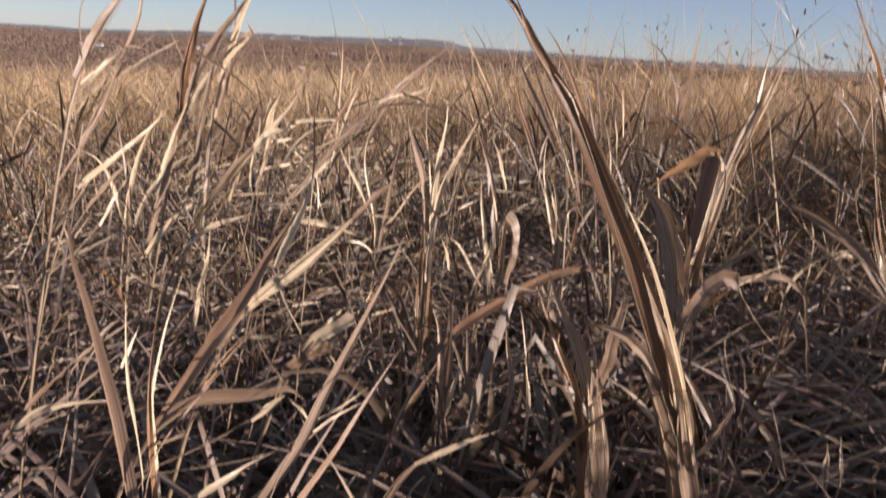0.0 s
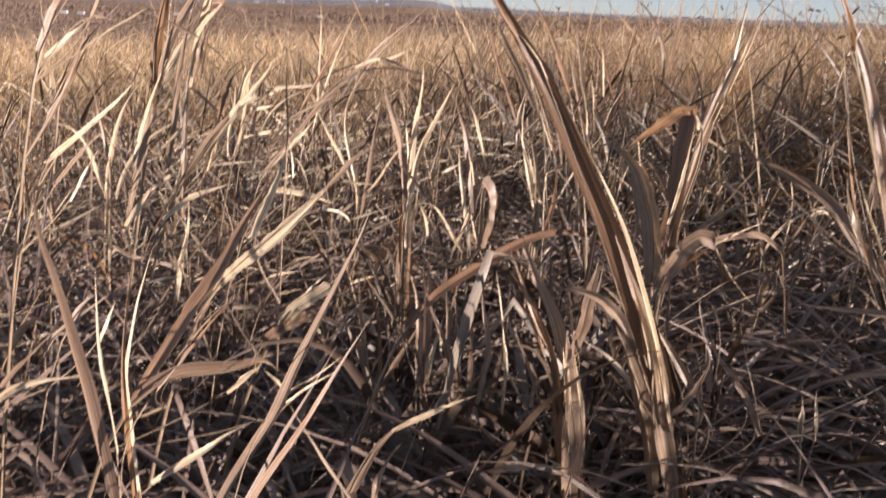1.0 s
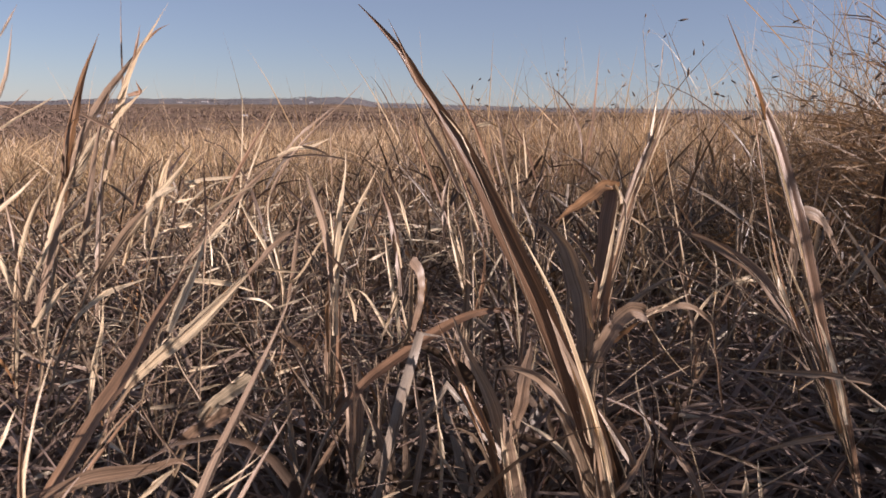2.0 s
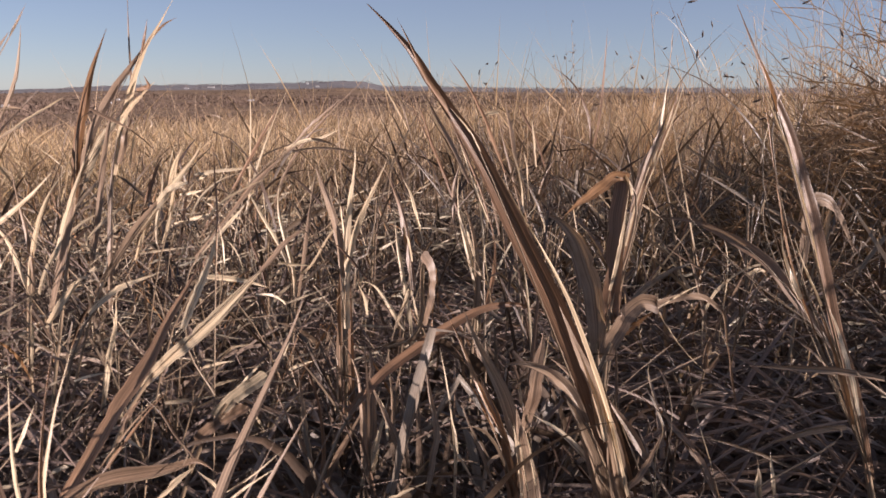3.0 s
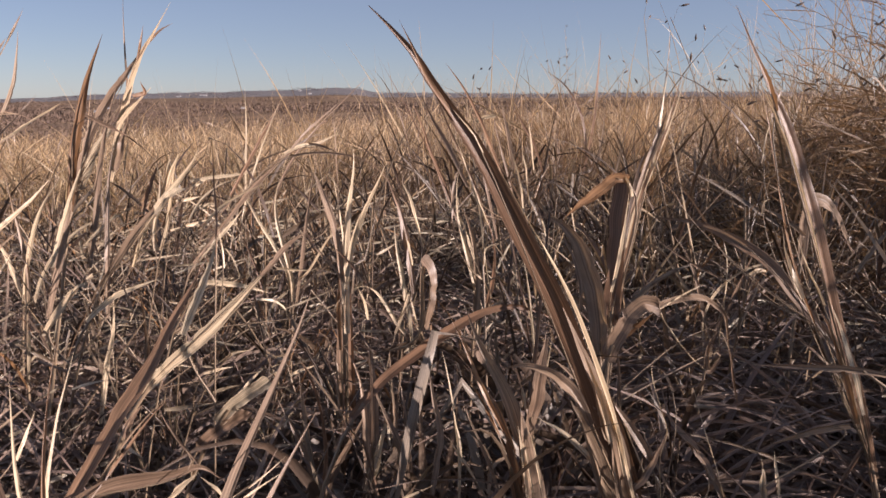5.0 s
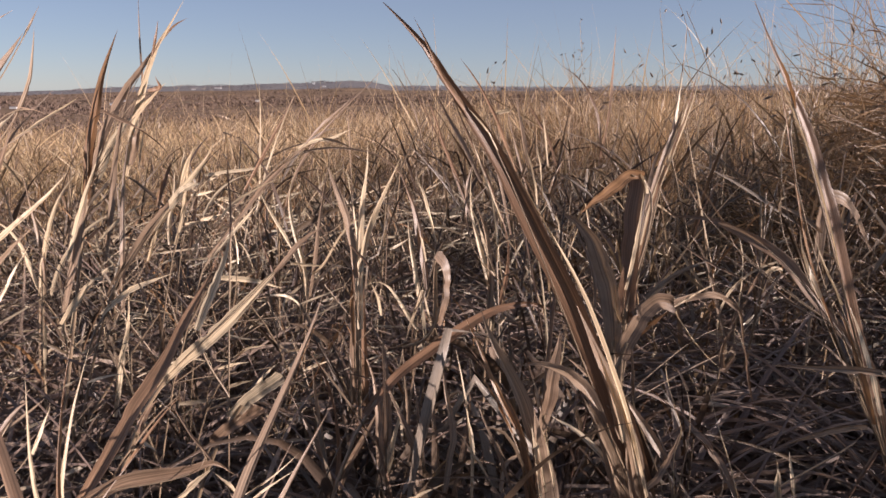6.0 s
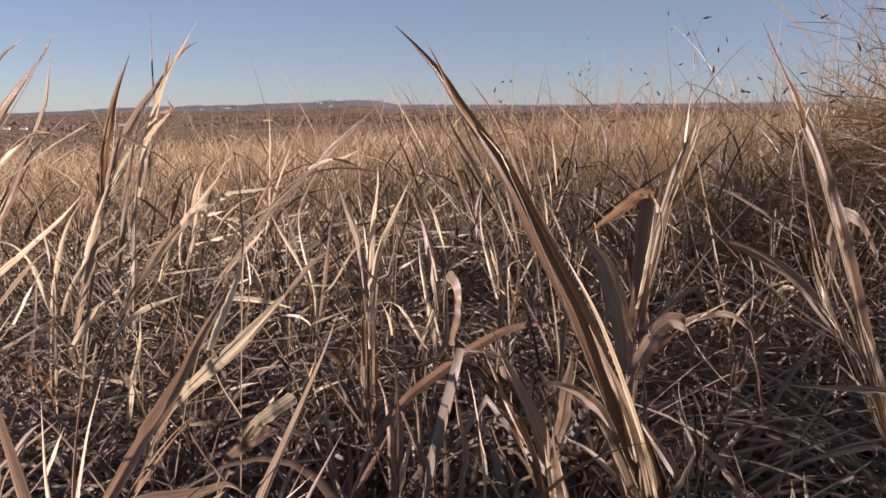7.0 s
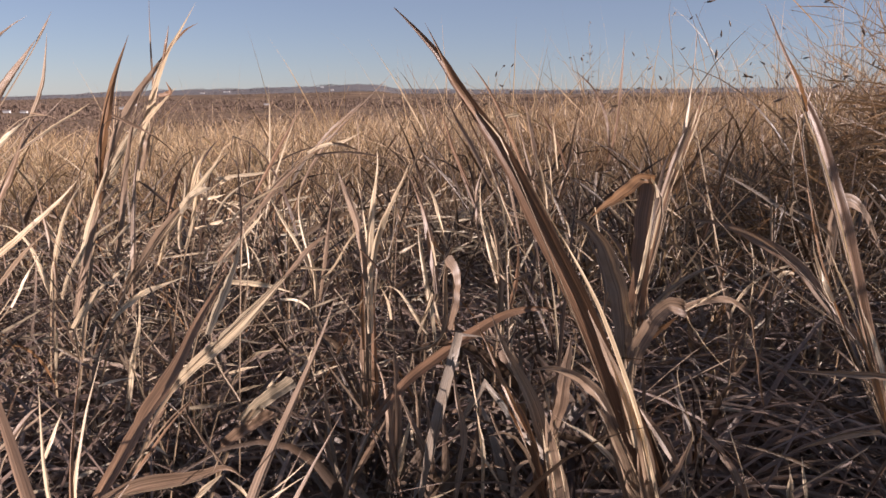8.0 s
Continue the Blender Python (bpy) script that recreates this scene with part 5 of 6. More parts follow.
leaf(p, 0.014, (0.013, 0.922, 0.228), (0.001, 0.932, 0.282), (0.008, 0.943, 0.337), (-0.001, 0.953, 0.391), M_HERO, SHADEWARD)
leaf(p, 0.011, (0.023, 0.923, 0.234), (0.039, 0.942, 0.294), (0.052, 0.955, 0.359), (0.047, 0.979, 0.419), M_HERO)
leaf(p, 0.013, (-0.005, 0.969, 0.209), (-0.021, 0.967, 0.267), (-0.031, 0.961, 0.325), (-0.036, 0.952, 0.384), M_HERO, SHADEWARD)
leaf(p, 0.01, (-0.008, 0.922, 0.228), (-0.03, 0.934, 0.291), (-0.038, 0.948, 0.361), (-0.015, 0.96, 0.425), M_HERO)
p = grass_plant(-0.163, 0.909, "dead grass plant with long dull curving leaves")
leaf(p, 0.012, (-0.125, 0.922, 0.227), (-0.103, 0.929, 0.297), (-0.104, 0.942, 0.383), (-0.151, 0.943, 0.444), M_BROWN, SHADEWARD)
leaf(p, 0.011, (-0.118, 0.922, 0.227), (-0.113, 0.933, 0.287), (-0.151, 0.942, 0.334), (-0.174, 0.952, 0.384), M_HERO, SHADEWARD)
leaf(p, 0.01, (-0.112, 0.922, 0.227), (-0.129, 0.943, 0.302), (-0.043, 0.954, 0.34), (-0.058, 0.978, 0.411), M_HERO)
p = grass_plant(-0.531, 1.353, "dead grass clump with bright bleached leaf tips")
leaf(p, 0.009, (-0.447, 1.395, 0.48), (-0.426, 1.404, 0.536), (-0.433, 1.414, 0.594), (-0.415, 1.424, 0.65), M_PALE)
leaf(p, 0.008, (-0.456, 1.395, 0.48), (-0.466, 1.403, 0.528), (-0.432, 1.412, 0.581), (-0.455, 1.42, 0.628), M_PALE)
leaf(p, 0.007, (-0.373, 1.38, 0.513), (-0.35, 1.388, 0.558), (-0.302, 1.392, 0.582), (-0.256, 1.395, 0.599), M_PALE)
leaf(p, 0.006, (-0.392, 1.383, 0.532), (-0.378, 1.389, 0.567), (-0.346, 1.396, 0.603), (-0.305, 1.396, 0.603), M_PALE)
leaf(p, 0.007, (-0.587, 1.426, 0.484), (-0.56, 1.432, 0.518), (-0.526, 1.436, 0.542), (-0.486, 1.439, 0.559), M_PALE)


# ---- the field ----
def tall_stand(name, seed, stems, per, r0, r1, a0, a1, high, segs, wide, material, label, category="dry grass", stem_r=0.0035, low_near=False, droop=1.0, spread=0.22, kink=0.5, sizes=(0.35, 0.6, 0.95, 1.45), bare=1):
    """Standing dead grass over a sector: stems with leaves hanging from them, all joined as one uncountable stand."""
    rng = np.random.default_rng(seed)
    root = scatter(rng, stems, r0, r1, a0, a1)
    patch = np.array([noise.noise((x * 0.9, y * 0.9, 3.3)) for x, y, _ in root])
    root = root[patch + rng.uniform(-0.5, 0.5, stems) > -0.35]
    n = len(root)
    r = np.hypot(root[:, 0], root[:, 1])
    tall = high * rng.uniform(0.55, 1.15, n)
    if low_near:
        tall = tall * np.clip(0.42 + 0.58 * (r - 0.6) / 0.9, 0.42, 1)
    head = rng.normal(0.9, 1.1, n)
    lift = np.pi / 2 - np.abs(rng.normal(0, spread, n))
    path = grow(rng, root, tall, head, lift, np.abs(rng.normal(0.15, 0.2, n)), segs, kink=0.12, wander=0.1)
    thick = stem_r * rng.uniform(0.7, 1.4, n)
    sv = tube(path[::bare], np.linspace(1, 0.55, segs + 1)[None] * thick[::bare, None], 3 if r0 > 3 else 5)      # the other stems are sheathed in leaves
    pick = np.repeat(np.arange(n), per)
    at = rng.uniform(0.15, 1.0, len(pick))
    i = np.minimum((at * segs).astype(int), segs - 1)
    w = (at * segs - i)[:, None]
    start = path[pick, i] * (1 - w) + path[pick, i + 1] * w
    size = tall[pick] * rng.uniform(0.35, 0.95, len(pick))
    up = rng.uniform(0.5, 1.45, len(pick))
    leaves = grow(rng, start, size, rng.uniform(0, 2 * np.pi, len(pick)), up, droop * np.abs(rng.normal(0.55, 0.6, len(pick))), segs, kink=kink, wander=0.05)
    lv = blades(rng, leaves, wide * rng.choice(sizes, len(pick)) * rng.uniform(0.8, 1.2, len(pick)), 1.2, across=2 if r0 > 10 or a1 > 180 else 3)
    tagged(new(name, mesh_object(name, *lv[:2], material, lv[2])), label, category, kind="stuff")
    tagged(new("grass_stems", mesh_object("grass_stems", *sv[:2], M_STEM, sv[2])), "thin upright straw stems of the dead field grass", category, kind="stuff")


def litter(seed, count, r0, r1, a0, a1, segs, wide, long=(0.10, 0.38), kink=0.45, sizes=(0.25, 0.45, 0.8, 1.25), bend=0.25):
    rng = np.random.default_rng(seed)
    root = scatter(rng, count, r0, r1, a0, a1)
    root[:, 2] += rng.uniform(0.004, 1, count) ** 1.5 * 0.20
    path = grow(rng, root, rng.uniform(*long, count), rng.uniform(0, 2 * np.pi, count), rng.normal(0.2, 0.4, count), rng.normal(bend, 0.5, count), segs, kink=kink, wander=0.12)
    v = blades(rng, path, wide * rng.choice(sizes, count) * rng.uniform(0.8, 1.2, count), 1.8)
    tagged(new("grass_litter", mesh_object("grass_litter", *v[:2], M_LITTER, v[2])), "matted greyish brown fallen grass leaves on the soil", "grass litter", kind="stuff")


def strands(seed, count, r0, r1, a0, a1, combed=9.0):
    """Long thin strands combed flat over the litter."""
    rng = np.random.default_rng(seed)
    root = scatter(rng, count, r0, r1, a0, a1)
    root[:, 2] += rng.uniform(0.02, 0.16, count)
    path = grow(rng, root, rng.uniform(0.25, 0.55, count), np.pi * (rng.integers(0, 2, count) + 0.5) + rng.normal(0, combed, count), rng.normal(0.65, 0.25, count), rng.uniform(0.8, 2.3, count), 9, kink=0.06, wander=0.12)
    v = blades(rng, path, rng.uniform(0.0048, 0.0115, count), 1.0)
    tagged(new("grass_strands", mesh_object("grass_strands", *v[:2], M_LITTER, v[2])), "long thin dead grass strands lying over the litter", "grass litter", kind="stuff")


def broken_straw(seed, count, r0, r1, a0, a1, low, high, tilt=0.35):
    """Bleached straws snapped over and caught in the standing grass."""
    rng = np.random.default_rng(seed)
    root = scatter(rng, count, r0, r1, a0, a1)
    root[:, 2] += rng.uniform(low, high, count)
    path = grow(rng, root, rng.uniform(0.07, 0.24, count), rng.normal(1.2, 0.9, count), rng.normal(tilt, tilt, count), rng.normal(0.3, 0.4, count), 5, kink=0.35, wander=0.04)
    v = blades(rng, path, rng.uniform(0.0028, 0.0085, count), 0.8)
    tagged(new("broken_straw", mesh_object("broken_straw", *v[:2], M_STRAW, v[2])), "bleached broken straws caught in the standing grass", "dry grass", kind="stuff")


def flecks(seed, count, r0, r1, a0, a1):
    """Short scraps of leaf lying flat on the matted grass, their sheen put into a pale colour."""
    rng = np.random.default_rng(seed)
    root = scatter(rng, count, r0, r1, a0, a1)
    root[:, 2] += rng.uniform(0.16, 0.34, count)
    path = grow(rng, root, rng.uniform(0.02, 0.09, count), rng.normal(1.4, 0.7, count), rng.normal(0.1, 0.22, count), rng.normal(0.2, 0.3, count), 4, kink=0.1, wander=0.05)
    v = blades(rng, path, rng.uniform(0.003, 0.008, count), 0.6)
    tagged(new("leaf_scraps", mesh_object("leaf_scraps", *v[:2], M_STRAW, v[2])), "short leaf scraps coloured pale for sheen, lying on the matted grass", "grass litter", kind="stuff")


broken_straw(51, 420, 1.5, 4.5, -42, 12, 0.12, 0.36)
broken_straw(52, 160, 1.2, 4.0, 8, 36, 0.08, 0.30)
broken_straw(54, 110, 2.0, 3.3, -24, 2, 0.34, 0.46, tilt=0.12)
litter(21, 3600, 0.25, 2.0, -62, 62, 9, 0.010, (0.20, 0.50), 0.15, (0.6, 0.9, 1.2, 1.6), bend=0.9)
litter(27, 4600, 1.8, 3.6, -62, 62, 6, 0.011, sizes=(0.5, 0.8, 1.2))
strands(24, 2000, 0.45, 2.8, -60, 60)
strands(26, 1900, 0.45, 1.9, 2, 44, combed=0.5)
litter(28, 1500, 0.45, 1.05, -52, 52, 9, 0.009, (0.20, 0.45), 0.1, (0.6, 0.8, 1.1), bend=1.1)
flecks(25, 2000, 1.15, 4.2, -40, 36)
litter(22, 10000, 3.6, 12, -46, 46, 4, 0.012)
litter(23, 3000, 0.3, 4, 62, 298, 4, 0.011)
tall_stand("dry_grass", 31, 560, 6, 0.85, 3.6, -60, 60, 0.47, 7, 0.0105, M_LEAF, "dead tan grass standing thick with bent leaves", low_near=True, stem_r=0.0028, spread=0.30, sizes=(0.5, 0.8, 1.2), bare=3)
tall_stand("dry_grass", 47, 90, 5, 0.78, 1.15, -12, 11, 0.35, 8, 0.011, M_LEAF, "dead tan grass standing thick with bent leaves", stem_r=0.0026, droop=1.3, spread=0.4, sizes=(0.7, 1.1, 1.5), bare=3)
tall_stand("dry_grass", 32, 1250, 5, 3.6, 7.8, -46, -4, 0.48, 6, 0.0085, M_MID, "dead tan grass standing thick with bent leaves", stem_r=0.0032, droop=0.9, spread=0.24, kink=0.45)
tall_stand("dry_grass", 50, 1350, 5, 3.6, 7.8, -4, 46, 0.48, 6, 0.0085, M_BRUSH, "dead tan grass standing thick with bent leaves", stem_r=0.0032, droop=0.9, spread=0.24, kink=0.45)
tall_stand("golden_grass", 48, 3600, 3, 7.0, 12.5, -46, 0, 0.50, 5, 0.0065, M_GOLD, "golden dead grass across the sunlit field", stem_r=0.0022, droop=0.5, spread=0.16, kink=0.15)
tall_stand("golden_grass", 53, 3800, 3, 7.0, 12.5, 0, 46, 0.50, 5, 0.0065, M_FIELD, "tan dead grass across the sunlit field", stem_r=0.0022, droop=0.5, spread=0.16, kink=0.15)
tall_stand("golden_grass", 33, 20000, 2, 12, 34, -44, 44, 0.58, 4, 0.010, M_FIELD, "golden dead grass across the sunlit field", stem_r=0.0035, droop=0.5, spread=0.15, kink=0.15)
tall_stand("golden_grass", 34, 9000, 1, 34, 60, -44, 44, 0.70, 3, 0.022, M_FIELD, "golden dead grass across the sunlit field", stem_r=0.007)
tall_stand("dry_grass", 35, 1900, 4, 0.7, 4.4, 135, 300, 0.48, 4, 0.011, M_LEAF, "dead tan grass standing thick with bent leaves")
# Unseen stands right of the view, kept tall and dense to shade the foreground.
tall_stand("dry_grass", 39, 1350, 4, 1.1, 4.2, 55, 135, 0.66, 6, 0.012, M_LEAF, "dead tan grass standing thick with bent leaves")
tall_stand("dry_grass", 43, 90, 5, 1.3, 2.6, 36, 64, 0.74, 6, 0.012, M_LEAF, "dead tan grass standing thick with bent leaves")
# Added only to cast shade on the lower left; never in view.
tall_stand("dry_grass", 63, 110, 5, 1.15, 2.0, 64, 102, 0.80, 7, 0.011, M_LEAF, "dead tan grass standing thick with bent leaves")
tall_stand("dry_grass", 64, 190, 5, 1.35, 3.2, 6, 42, 0.50, 7, 0.0085, M_BRUSH, "dead brown grass standing thick with narrow leaves", stem_r=0.0024, spread=0.28, sizes=(0.5, 0.8, 1.2), bare=3)
tall_stand("dry_grass", 44, 8500, 2, 4.2, 15, 46, 314, 0.52, 4, 0.014, M_MID, "dead tan grass standing thick with bent leaves")
litter(45, 8000, 4, 11, 46, 314, 3, 0.02)
tall_stand("tall_fine_grass", 36, 420, 2, 3.2, 9, 9, 34, 0.86, 6, 0.006, M_GOLD, "taller fine golden grass rising above the field", stem_r=0.0022, droop=0.35, spread=0.10, kink=0.02)
tall_stand("tall_fine_grass", 37, 240, 2, 3.5, 9, -3, 10, 0.74, 6, 0.006, M_GOLD, "taller fine golden grass rising above the field", stem_r=0.0022, droop=0.35, spread=0.10, kink=0.02)
tall_stand("tall_fine_grass", 65, 420, 3, 4.0, 8.5, -23, -2, 0.66, 6, 0.0042, M_GOLD, "taller fine golden grass rising above the field", stem_r=0.0015, droop=0.4, spread=0.10, kink=0.02)
tall_stand("tall_fine_grass", 40, 420, 6, 4.3, 5.1, 13.0, 16.4, 0.56, 6, 0.0030, M_GOLD, "pale golden bunch of fine tall grass in the field", stem_r=0.0012, droop=0.9, spread=0.06, kink=0.02)
tall_stand("rusty_brush", 49, 420, 4, 5.5, 8.0, 5, 11.5, 0.56, 5, 0.008, M_WEED, "low rusty brown brush among the golden grass", "weeds", stem_r=0.002, droop=0.9, spread=0.3)


# ---- countable tufts of the nearer field ----
def tuft(seed):
    rng = np.random.default_rng(seed)
    t = new("grass_tuft")
    t.empty_display_size = 0.05
    tagged(t, "small tuft of dead tan grass in the field", "grass tuft", "field grass tufts")
    for _ in range(int(rng.integers(1, 4))):
        foot = np.array([[rng.normal(0, 0.02), rng.normal(0, 0.02), 0.0]])
        tall = rng.uniform(0.34, 0.60)
        path = grow(rng, foot, np.array([tall]), rng.normal(0.9, 1.2, 1), np.pi / 2 - np.abs(rng.normal(0, 0.36, 1)), np.abs(rng.normal(0.1, 0.25, 1)), 7, kink=0.1, wander=0.08)
        v, f, u = tube(path, np.linspace(0.0040, 0.0020, 8)[None] * rng.uniform(0.7, 1.2), 6)
        part("stem", mesh_object("stem", v, f, M_STEM, u), t)
        for _ in range(int(rng.integers(3, 7))):
            k = rng.integers(2, 7)
            lp = grow(rng, path[:, k], np.array([tall * rng.uniform(0.4, 0.9)]), rng.uniform(0, 6.28, 1), rng.uniform(0.7, 1.5, 1), np.abs(rng.normal(0.7, 0.7, 1)), 9, kink=0.6, wander=0.04)
            v, f, u = blades(rng, lp, rng.uniform(0.003, 0.0085, 1), 1.6)
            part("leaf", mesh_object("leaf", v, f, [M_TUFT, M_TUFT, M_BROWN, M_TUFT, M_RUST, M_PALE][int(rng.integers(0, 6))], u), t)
    return t


TUFTS = [tuft(100 + k) for k in range(9)]
spots = scatter(np.random.default_rng(77), 230, 1.1, 3.7, -40, 40)
for k, (x, y, z) in enumerate(spots):
    m = pose(x, y, z, 0, 0, float(RNG.uniform(0, 360))) @ Matrix.Scale(float(RNG.uniform(0.75, 1.15)) * min(1.0, 0.6 + 0.4 * (math.hypot(x, y) - 1.15) / 1.0), 4)
    if k < len(TUFTS):
        TUFTS[k].matrix_basis = m
    else:
        copy_thing(TUFTS[k % len(TUFTS)], m).scale = m.to_scale()


# ---- seed stalks and the dark weed ----
def husk():
    s = np.linspace(0, 1, 6)
    path = np.stack([0 * s, 0.1 * s * s, s], -1)[None] * 0.03
    return mesh_object("spikelet", *tube(path, (np.array([0.06, 0.8, 1, 0.85, 0.5, 0.05]) * 0.0036)[None], 6)[:2], M_SEED)


HUSK = husk()


def seed_stalk(seed, x, y, tall, heading, bend, seeds, label, size=1.0, leaves=1, material=None, name="seed_stalk", spread=0.09):
    rng = np.random.default_rng(seed)
    t = grass_plant(x, y, label, "seed stalk", name, "seed stalks")
    z = t.location[2]
    path = grow(rng, np.array([[x, y, z]]), np.array([tall]), np.array([heading]), np.array([1.5]), np.array([bend]), 12, kink=0, wander=0.05)
    o = np.array(t.location)
    v, f, u = tube(path - o, np.linspace(0.0026, 0.0008, 13)[None] * size, 5)
    part("stem", mesh_object("stem", v, f, material or M_WEED, u), t)
    for k in range(seeds):
        i = rng.uniform(0.68, 1.0) * 12
        a = int(min(i, 11))
        q = path[0, a] * (1 - (i - a)) + path[0, a + 1] * (i - a)
        tip = q + np.array([rng.normal(0, spread * 0.6), rng.normal(0, spread * 0.6), rng.uniform(-0.02, spread)])
        b = bezier(q, q * 0.6 + tip * 0.4 + (0, 0, 0.02), tip + (0, 0, 0.015), tip, 5)
        v, f, u = tube((b - o)[None], np.full((1, 5), 0.0005), 3)
        twig = part("branchlet", mesh_object("branchlet", v, f, material or M_WEED, u), t)
        s = part("spikelet", HUSK, twig)
        s.location = tip - o
        s.rotation_euler = (rng.normal(0, 0.9), rng.normal(0.5, 0.9), 0)
        s.scale = [size * rng.uniform(0.6, 1.1)] * 3
    for k in range(leaves):
        i = int(rng.integers(2, 9))
        lp = grow(rng, path[:, i], rng.uniform(0.15, 0.32, 1), np.array([heading + rng.normal(0, 0.9)]), rng.uniform(0.3, 1.3, 1), np.abs(rng.normal(0.9, 0.6, 1)), 8, kink=0.15)
        v, f, u = blades(rng, lp - o, rng.uniform(0.005, 0.010, 1), 1.0)
        part("leaf", mesh_object("leaf", v, f, M_BROWN if material is None else material, u), t)


for k in range(28):
    r, a = RNG.uniform(3.2, 6.5), radians(RNG.uniform(6, 26))
    seed_stalk(200 + k, r * math.sin(a), r * math.cos(a), RNG.uniform(0.8, 1.15), RNG.normal(-1.2, 1.0), RNG.uniform(0.1, 0.7), int(RNG.integers(1, 5)), "thin dry stalk with hanging dark seed husks", 1.35, 0, M_GOLD if k % 3 else None)
for k in range(12):
    r, a = RNG.uniform(4.0, 6.0), radians(RNG.uniform(-2, 8))
    seed_stalk(240 + k, r * math.sin(a), r * math.cos(a), RNG.uniform(0.78, 1.0), RNG.normal(-1.2, 1.0), RNG.uniform(0.1, 0.7), int(RNG.integers(2, 5)), "thin dry stalk with hanging dark seed husks", 1.3, 0, M_GOLD)
tall_stand("weed_thicket", 38, 170, 6, 2.6, 4.2, 24, 42, 0.62, 7, 0.008, M_WEED, "dark brown thicket of dead weeds beside the grass", "weeds", stem_r=0.0026)
seed_stalk(199, 0.727, 3.82, 1.12, -0.4, 0.1, 16, "pale upright stalk with small alternating buds", 0.5, 1, M_GOLD, spread=0.025)

def weed_stalk(seed, root, tip, husks, leaves):
    """An arching weed stem leaning over from its root, with curled narrow leaves and small husks near the tip."""
    rng = np.random.default_rng(seed)
    t = grass_plant(*root, "dark arching weed stalk with narrow curled leaves", "weed", "weed_stalk", "arching weed stalks")
    o = np.array(t.location)
    tip = np.array(tip, float)
    path = bezier(o, o + (-0.05, 0.0, 0.55 * tip[2]), tip + ((o[0] - tip[0]) * rng.uniform(0.45, 0.75), 0.0, -rng.uniform(0.05, 0.2)), tip, 17)[None]
    v, f, u = tube(path - o, np.linspace(0.0034, 0.0009, 17)[None], 5)
    part("stem", mesh_object("stem", v, f, M_WEED, u), t)
    for _ in range(leaves):
        i = int(rng.integers(5, 16))
        lp = grow(rng, path[:, i], rng.uniform(0.08, 0.24, 1), rng.normal(-1.5, 0.6, 1), rng.uniform(-0.2, 0.7, 1), rng.normal(0.6, 0.6, 1), 8, kink=0.15, wander=0.1)
        v, f, u = blades(rng, lp - o, rng.uniform(0.003, 0.0065, 1), 1.4)
        part("leaf", mesh_object("leaf", v, f, M_BROWN if rng.random() < 0.4 else M_WEED, u), t)
    for _ in range(husks):
        i = int(rng.integers(9, 17))
        q = path[0, i]
        end = q + (rng.normal(-0.02, 0.03), rng.normal(0, 0.03), rng.uniform(0.01, 0.08))
        v, f, u = tube((bezier(q, q * 0.5 + end * 0.5 + (0, 0, 0.01), end, end, 4) - o)[None], np.full((1, 4), 0.0006), 3)
        twig = part("branchlet", mesh_object("branchlet", v, f, M_WEED, u), t)
        s = part("spikelet", HUSK, twig)
        s.location = end - o
        s.rotation_euler = (rng.normal(0, 0.5), rng.normal(0.9, 0.5), 0)
        s.scale = [rng.uniform(0.8, 1.4)] * 3


def thicket(seed, count):
    """Narrow brown leaves drooping out of the weeds, most of them lying over to one side."""
    rng = np.random.default_rng(seed)
    root = scatter(rng, count, 2.4, 3.6, 21, 40)
    root[:, 2] += rng.uniform(0.18, 0.72, count) * np.clip(0.45 + (np.degrees(np.arctan2(root[:, 0], root[:, 1])) - 21) / 12, 0.45, 1)
    path = grow(rng, root, rng.uniform(0.10, 0.28, count), rng.normal(-1.4, 0.7, count), rng.normal(0.1, 0.35, count), rng.normal(0.4, 0.4, count), 6, kink=0.15, wander=0.12)
    v = blades(rng, path, rng.uniform(0.003, 0.0075, count), 1.2)
    tagged(new("weed_leaves", mesh_object("weed_leaves", *v[:2], M_WEED, v[2])), "tangled narrow brown leaves of dead weeds", "weeds", kind="stuff")


thicket(60, 1500)
tall_stand("weed_thicket", 62, 520, 6, 2.7, 4.8, 35, 64, 1.0, 7, 0.009, M_WEED, "tall brown thicket of dead weeds beside the grass", "weeds", stem_r=0.003, droop=0.7)
tall_stand("tall_fine_grass", 61, 260, 3, 3.4, 5.0, 24, 33, 0.95, 6, 0.004, M_GOLD, "taller fine golden grass rising above the field", stem_r=0.0018, droop=0.5, spread=0.14, kink=0.02)
for k in range(25):
    far = RNG.uniform(2.45, 3.2)
    weed_stalk(270 + k, (far * RNG.uniform(0.58, 0.78), far + RNG.normal(0, 0.1)), (far * RNG.uniform(0.39, 0.56), far + RNG.normal(0, 0.12), 0.75 + far * RNG.uniform(-0.04, 0.12)), int(RNG.integers(1, 5)), int(RNG.integers(4, 9)))


# ---- valley woods, far houses ----
YARDS = [(-607, 1146), (-576, 1132), (-498, 1285), (-324, 1508), (-611, 1630)]


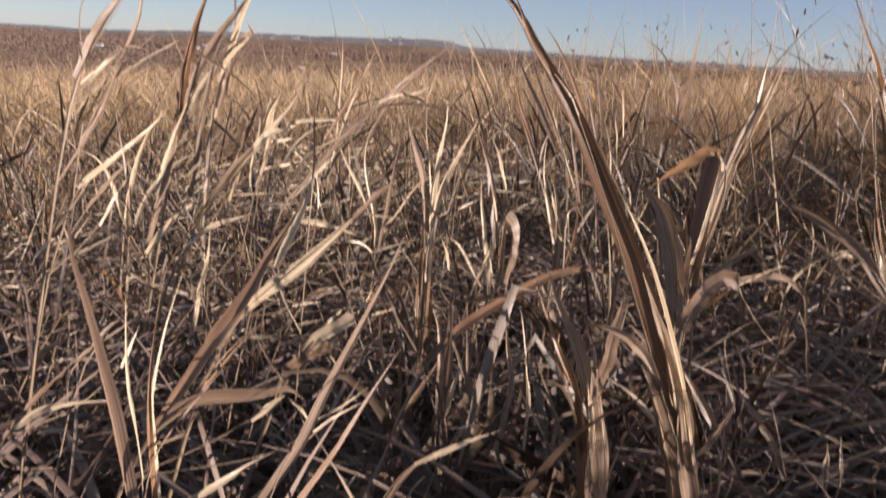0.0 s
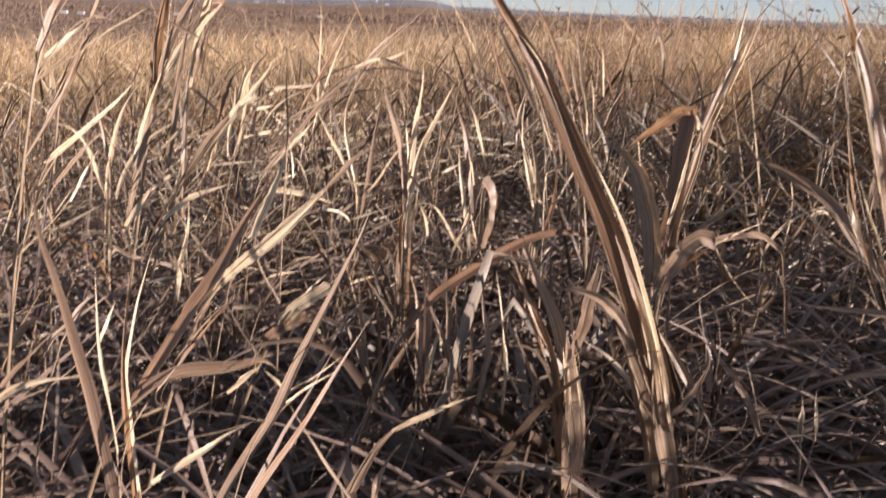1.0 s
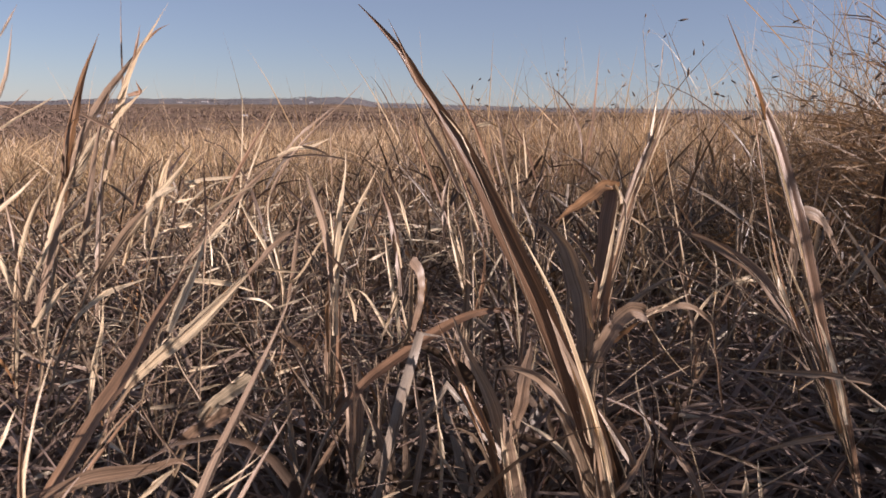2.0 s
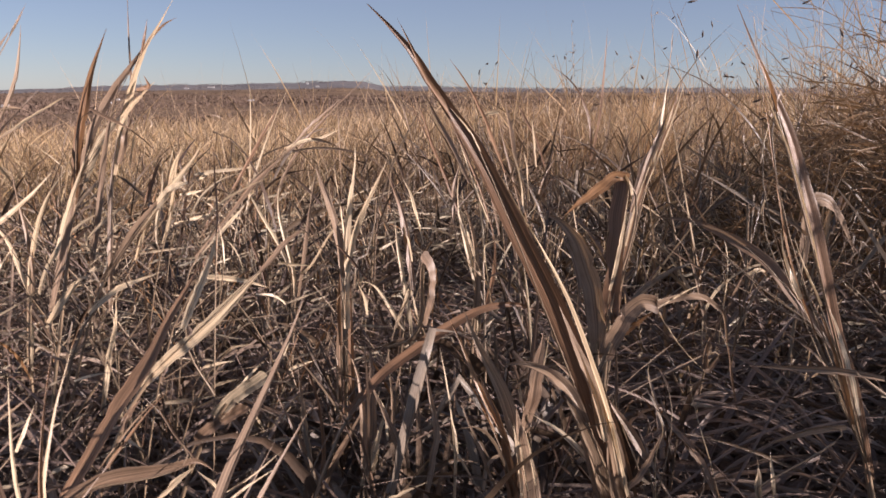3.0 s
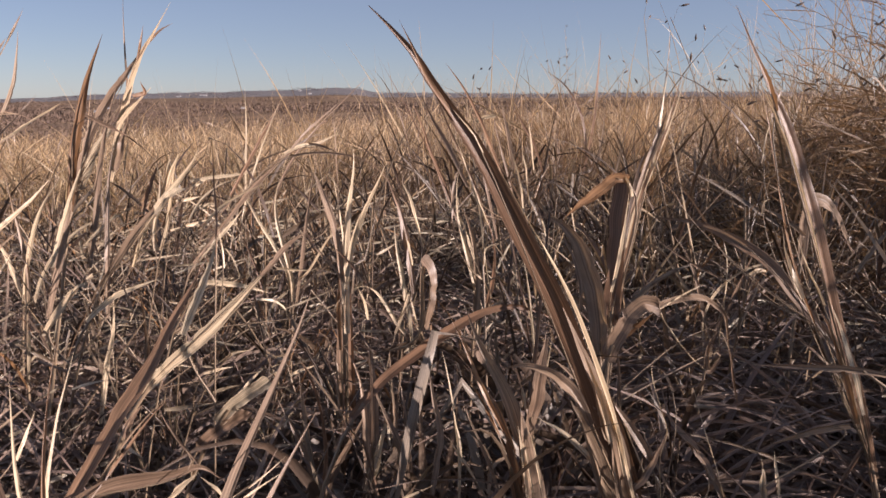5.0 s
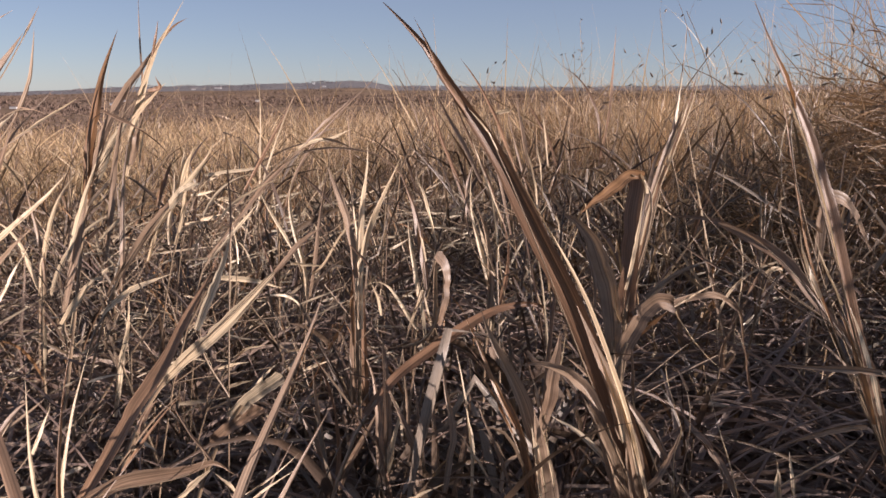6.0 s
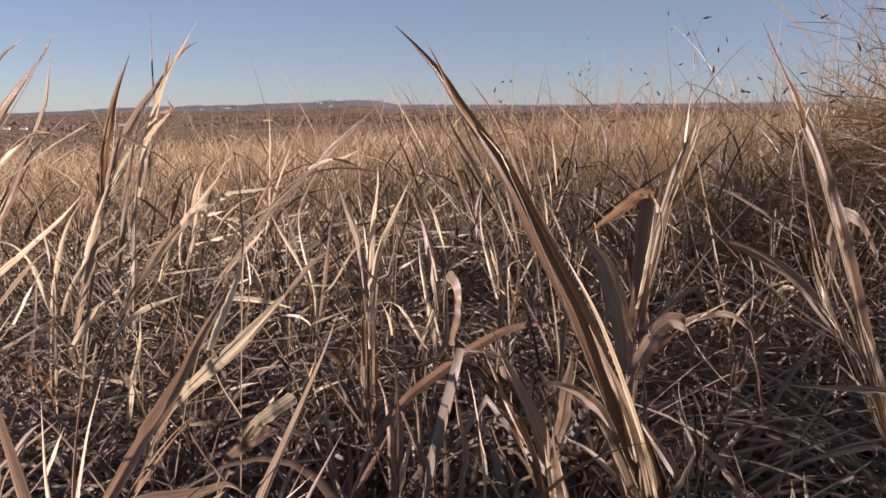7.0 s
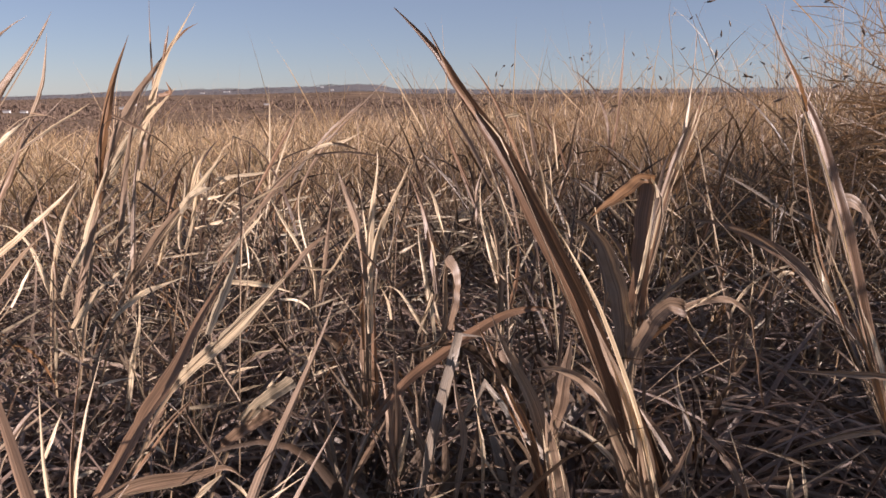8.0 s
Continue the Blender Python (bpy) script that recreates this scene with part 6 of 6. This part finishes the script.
def woods(seed, count, r0, r1, tall, twigs, wide, material=M_TWIG):
    rng = np.random.default_rng(seed)
    r = np.exp(rng.uniform(np.log(r0), np.log(r1), count))
    a = np.radians(rng.uniform(-45, 45, count))
    x, y = r * np.sin(a), r * np.cos(a)
    root = np.stack([x, y, ground(x, y) - 0.3], -1)
    size = tall * rng.choice([0.45, 0.7, 1.0, 1.5], count) * (0.8 + 0.4 * np.sin(x * 0.01) * np.cos(y * 0.007))
    pick = np.repeat(np.arange(count), twigs)
    n = len(pick)
    start = root[pick] + np.stack([rng.normal(0, 2.2, n) * size[pick], rng.normal(0, 2.2, n) * size[pick], rng.uniform(0, 0.35, n) * size[pick]], -1)
    clear = np.zeros(n, bool)
    for hx, hy in YARDS:                                   # open ground before the valley houses
        far = np.hypot(hx, hy)
        gone = far - (start[:, 0] * hx + start[:, 1] * hy) / far
        aside = np.abs(start[:, 0] * hy - start[:, 1] * hx) / far
        clear |= (gone > -12) & (gone < 230) & (aside < 11)
    start, pick = start[~clear], pick[~clear]
    n = len(pick)
    start[:, 2] += ground(start[:, 0], start[:, 1]) - ground(root[:, 0], root[:, 1])[pick]
    path = grow(rng, start, size[pick] * rng.uniform(0.3, 0.75, n), rng.uniform(0, 2 * np.pi, n), rng.uniform(0.2, 1.5, n), rng.normal(0, 0.3, n), 2, kink=0, wander=0.3)
    v = blades(rng, path, wide * size[pick] * rng.uniform(0.6, 1.5, n), 0.5, across=2)
    tagged(new("far_woods", mesh_object("far_woods", *v[:2], material, v[2])), "leafless brown winter woods filling the valley", "woods", kind="stuff")


woods(41, 420, 230, 520, 3.6, 64, 0.108)
woods(42, 2300, 450, 1400, 4.6, 54, 0.198)
woods(43, 3600, 1100, 3000, 6.5, 28, 0.285)
# The ridge trees wear the colour that already holds the haze.
woods(46, 1700, 2950, 3950, 6.0, 28, 0.225, M_RIDGE_HAZED)


def house(px, py, wide, deep, tall, label):
    wide, deep, tall = wide * 0.7, deep * 0.7, tall * 0.55
    z = float(ground(px, py))
    h = tagged(new("house"), label, "house", "far valley houses")
    h.location = (px, py, z)
    bm = bmesh.new()
    bmesh.ops.create_cube(bm, size=1, matrix=Matrix.Translation((0, 0, tall * 0.5)) @ Matrix.Diagonal((wide, deep, tall, 1)))
    me = bpy.data.meshes.new("wall")
    bm.to_mesh(me)
    bm.free()
    me.materials.append(M_WALL)
    part("wall", me, h)
    o, t = 0.4, tall * 0.45
    v = [(-wide / 2 - o, -deep / 2 - o, tall), (wide / 2 + o, -deep / 2 - o, tall), (wide / 2 + o, deep / 2 + o, tall), (-wide / 2 - o, deep / 2 + o, tall), (-wide / 2 - o, 0, tall + t), (wide / 2 + o, 0, tall + t)]
    me = bpy.data.meshes.new("roof")
    me.from_pydata(v, [], [(0, 1, 5, 4), (2, 3, 4, 5), (0, 4, 3), (1, 2, 5), (3, 2, 1, 0)])
    me.materials.append(M_ROOF)
    part("roof", me, h)


house(-494, 3355, 15, 8, 8, "tiny white farmhouse on the far ridge slope")
house(-417, 3088, 17, 9, 7.8, "low tan far-off farm building")
house(-803, 3063, 33, 16, 7.9, "long low white far-off farm shed")
house(-874, 2997, 22, 11, 6.5, "long low white far-off farm shed")
house(-607, 1146, 13, 6, 5.6, "pale house among the valley woods")
house(-576, 1132, 13, 6, 4.6, "white valley house with a grey roof")
house(-498, 1285, 19, 9, 5.6, "white valley house with a grey roof")
house(14, 3504, 17, 10, 7, "tiny white farmhouse on the far ridge slope")
house(-611, 1630, 13, 6, 4.8, "white valley house with a grey roof")
house(-324, 1508, 13, 6, 4.8, "pale house among the valley woods")
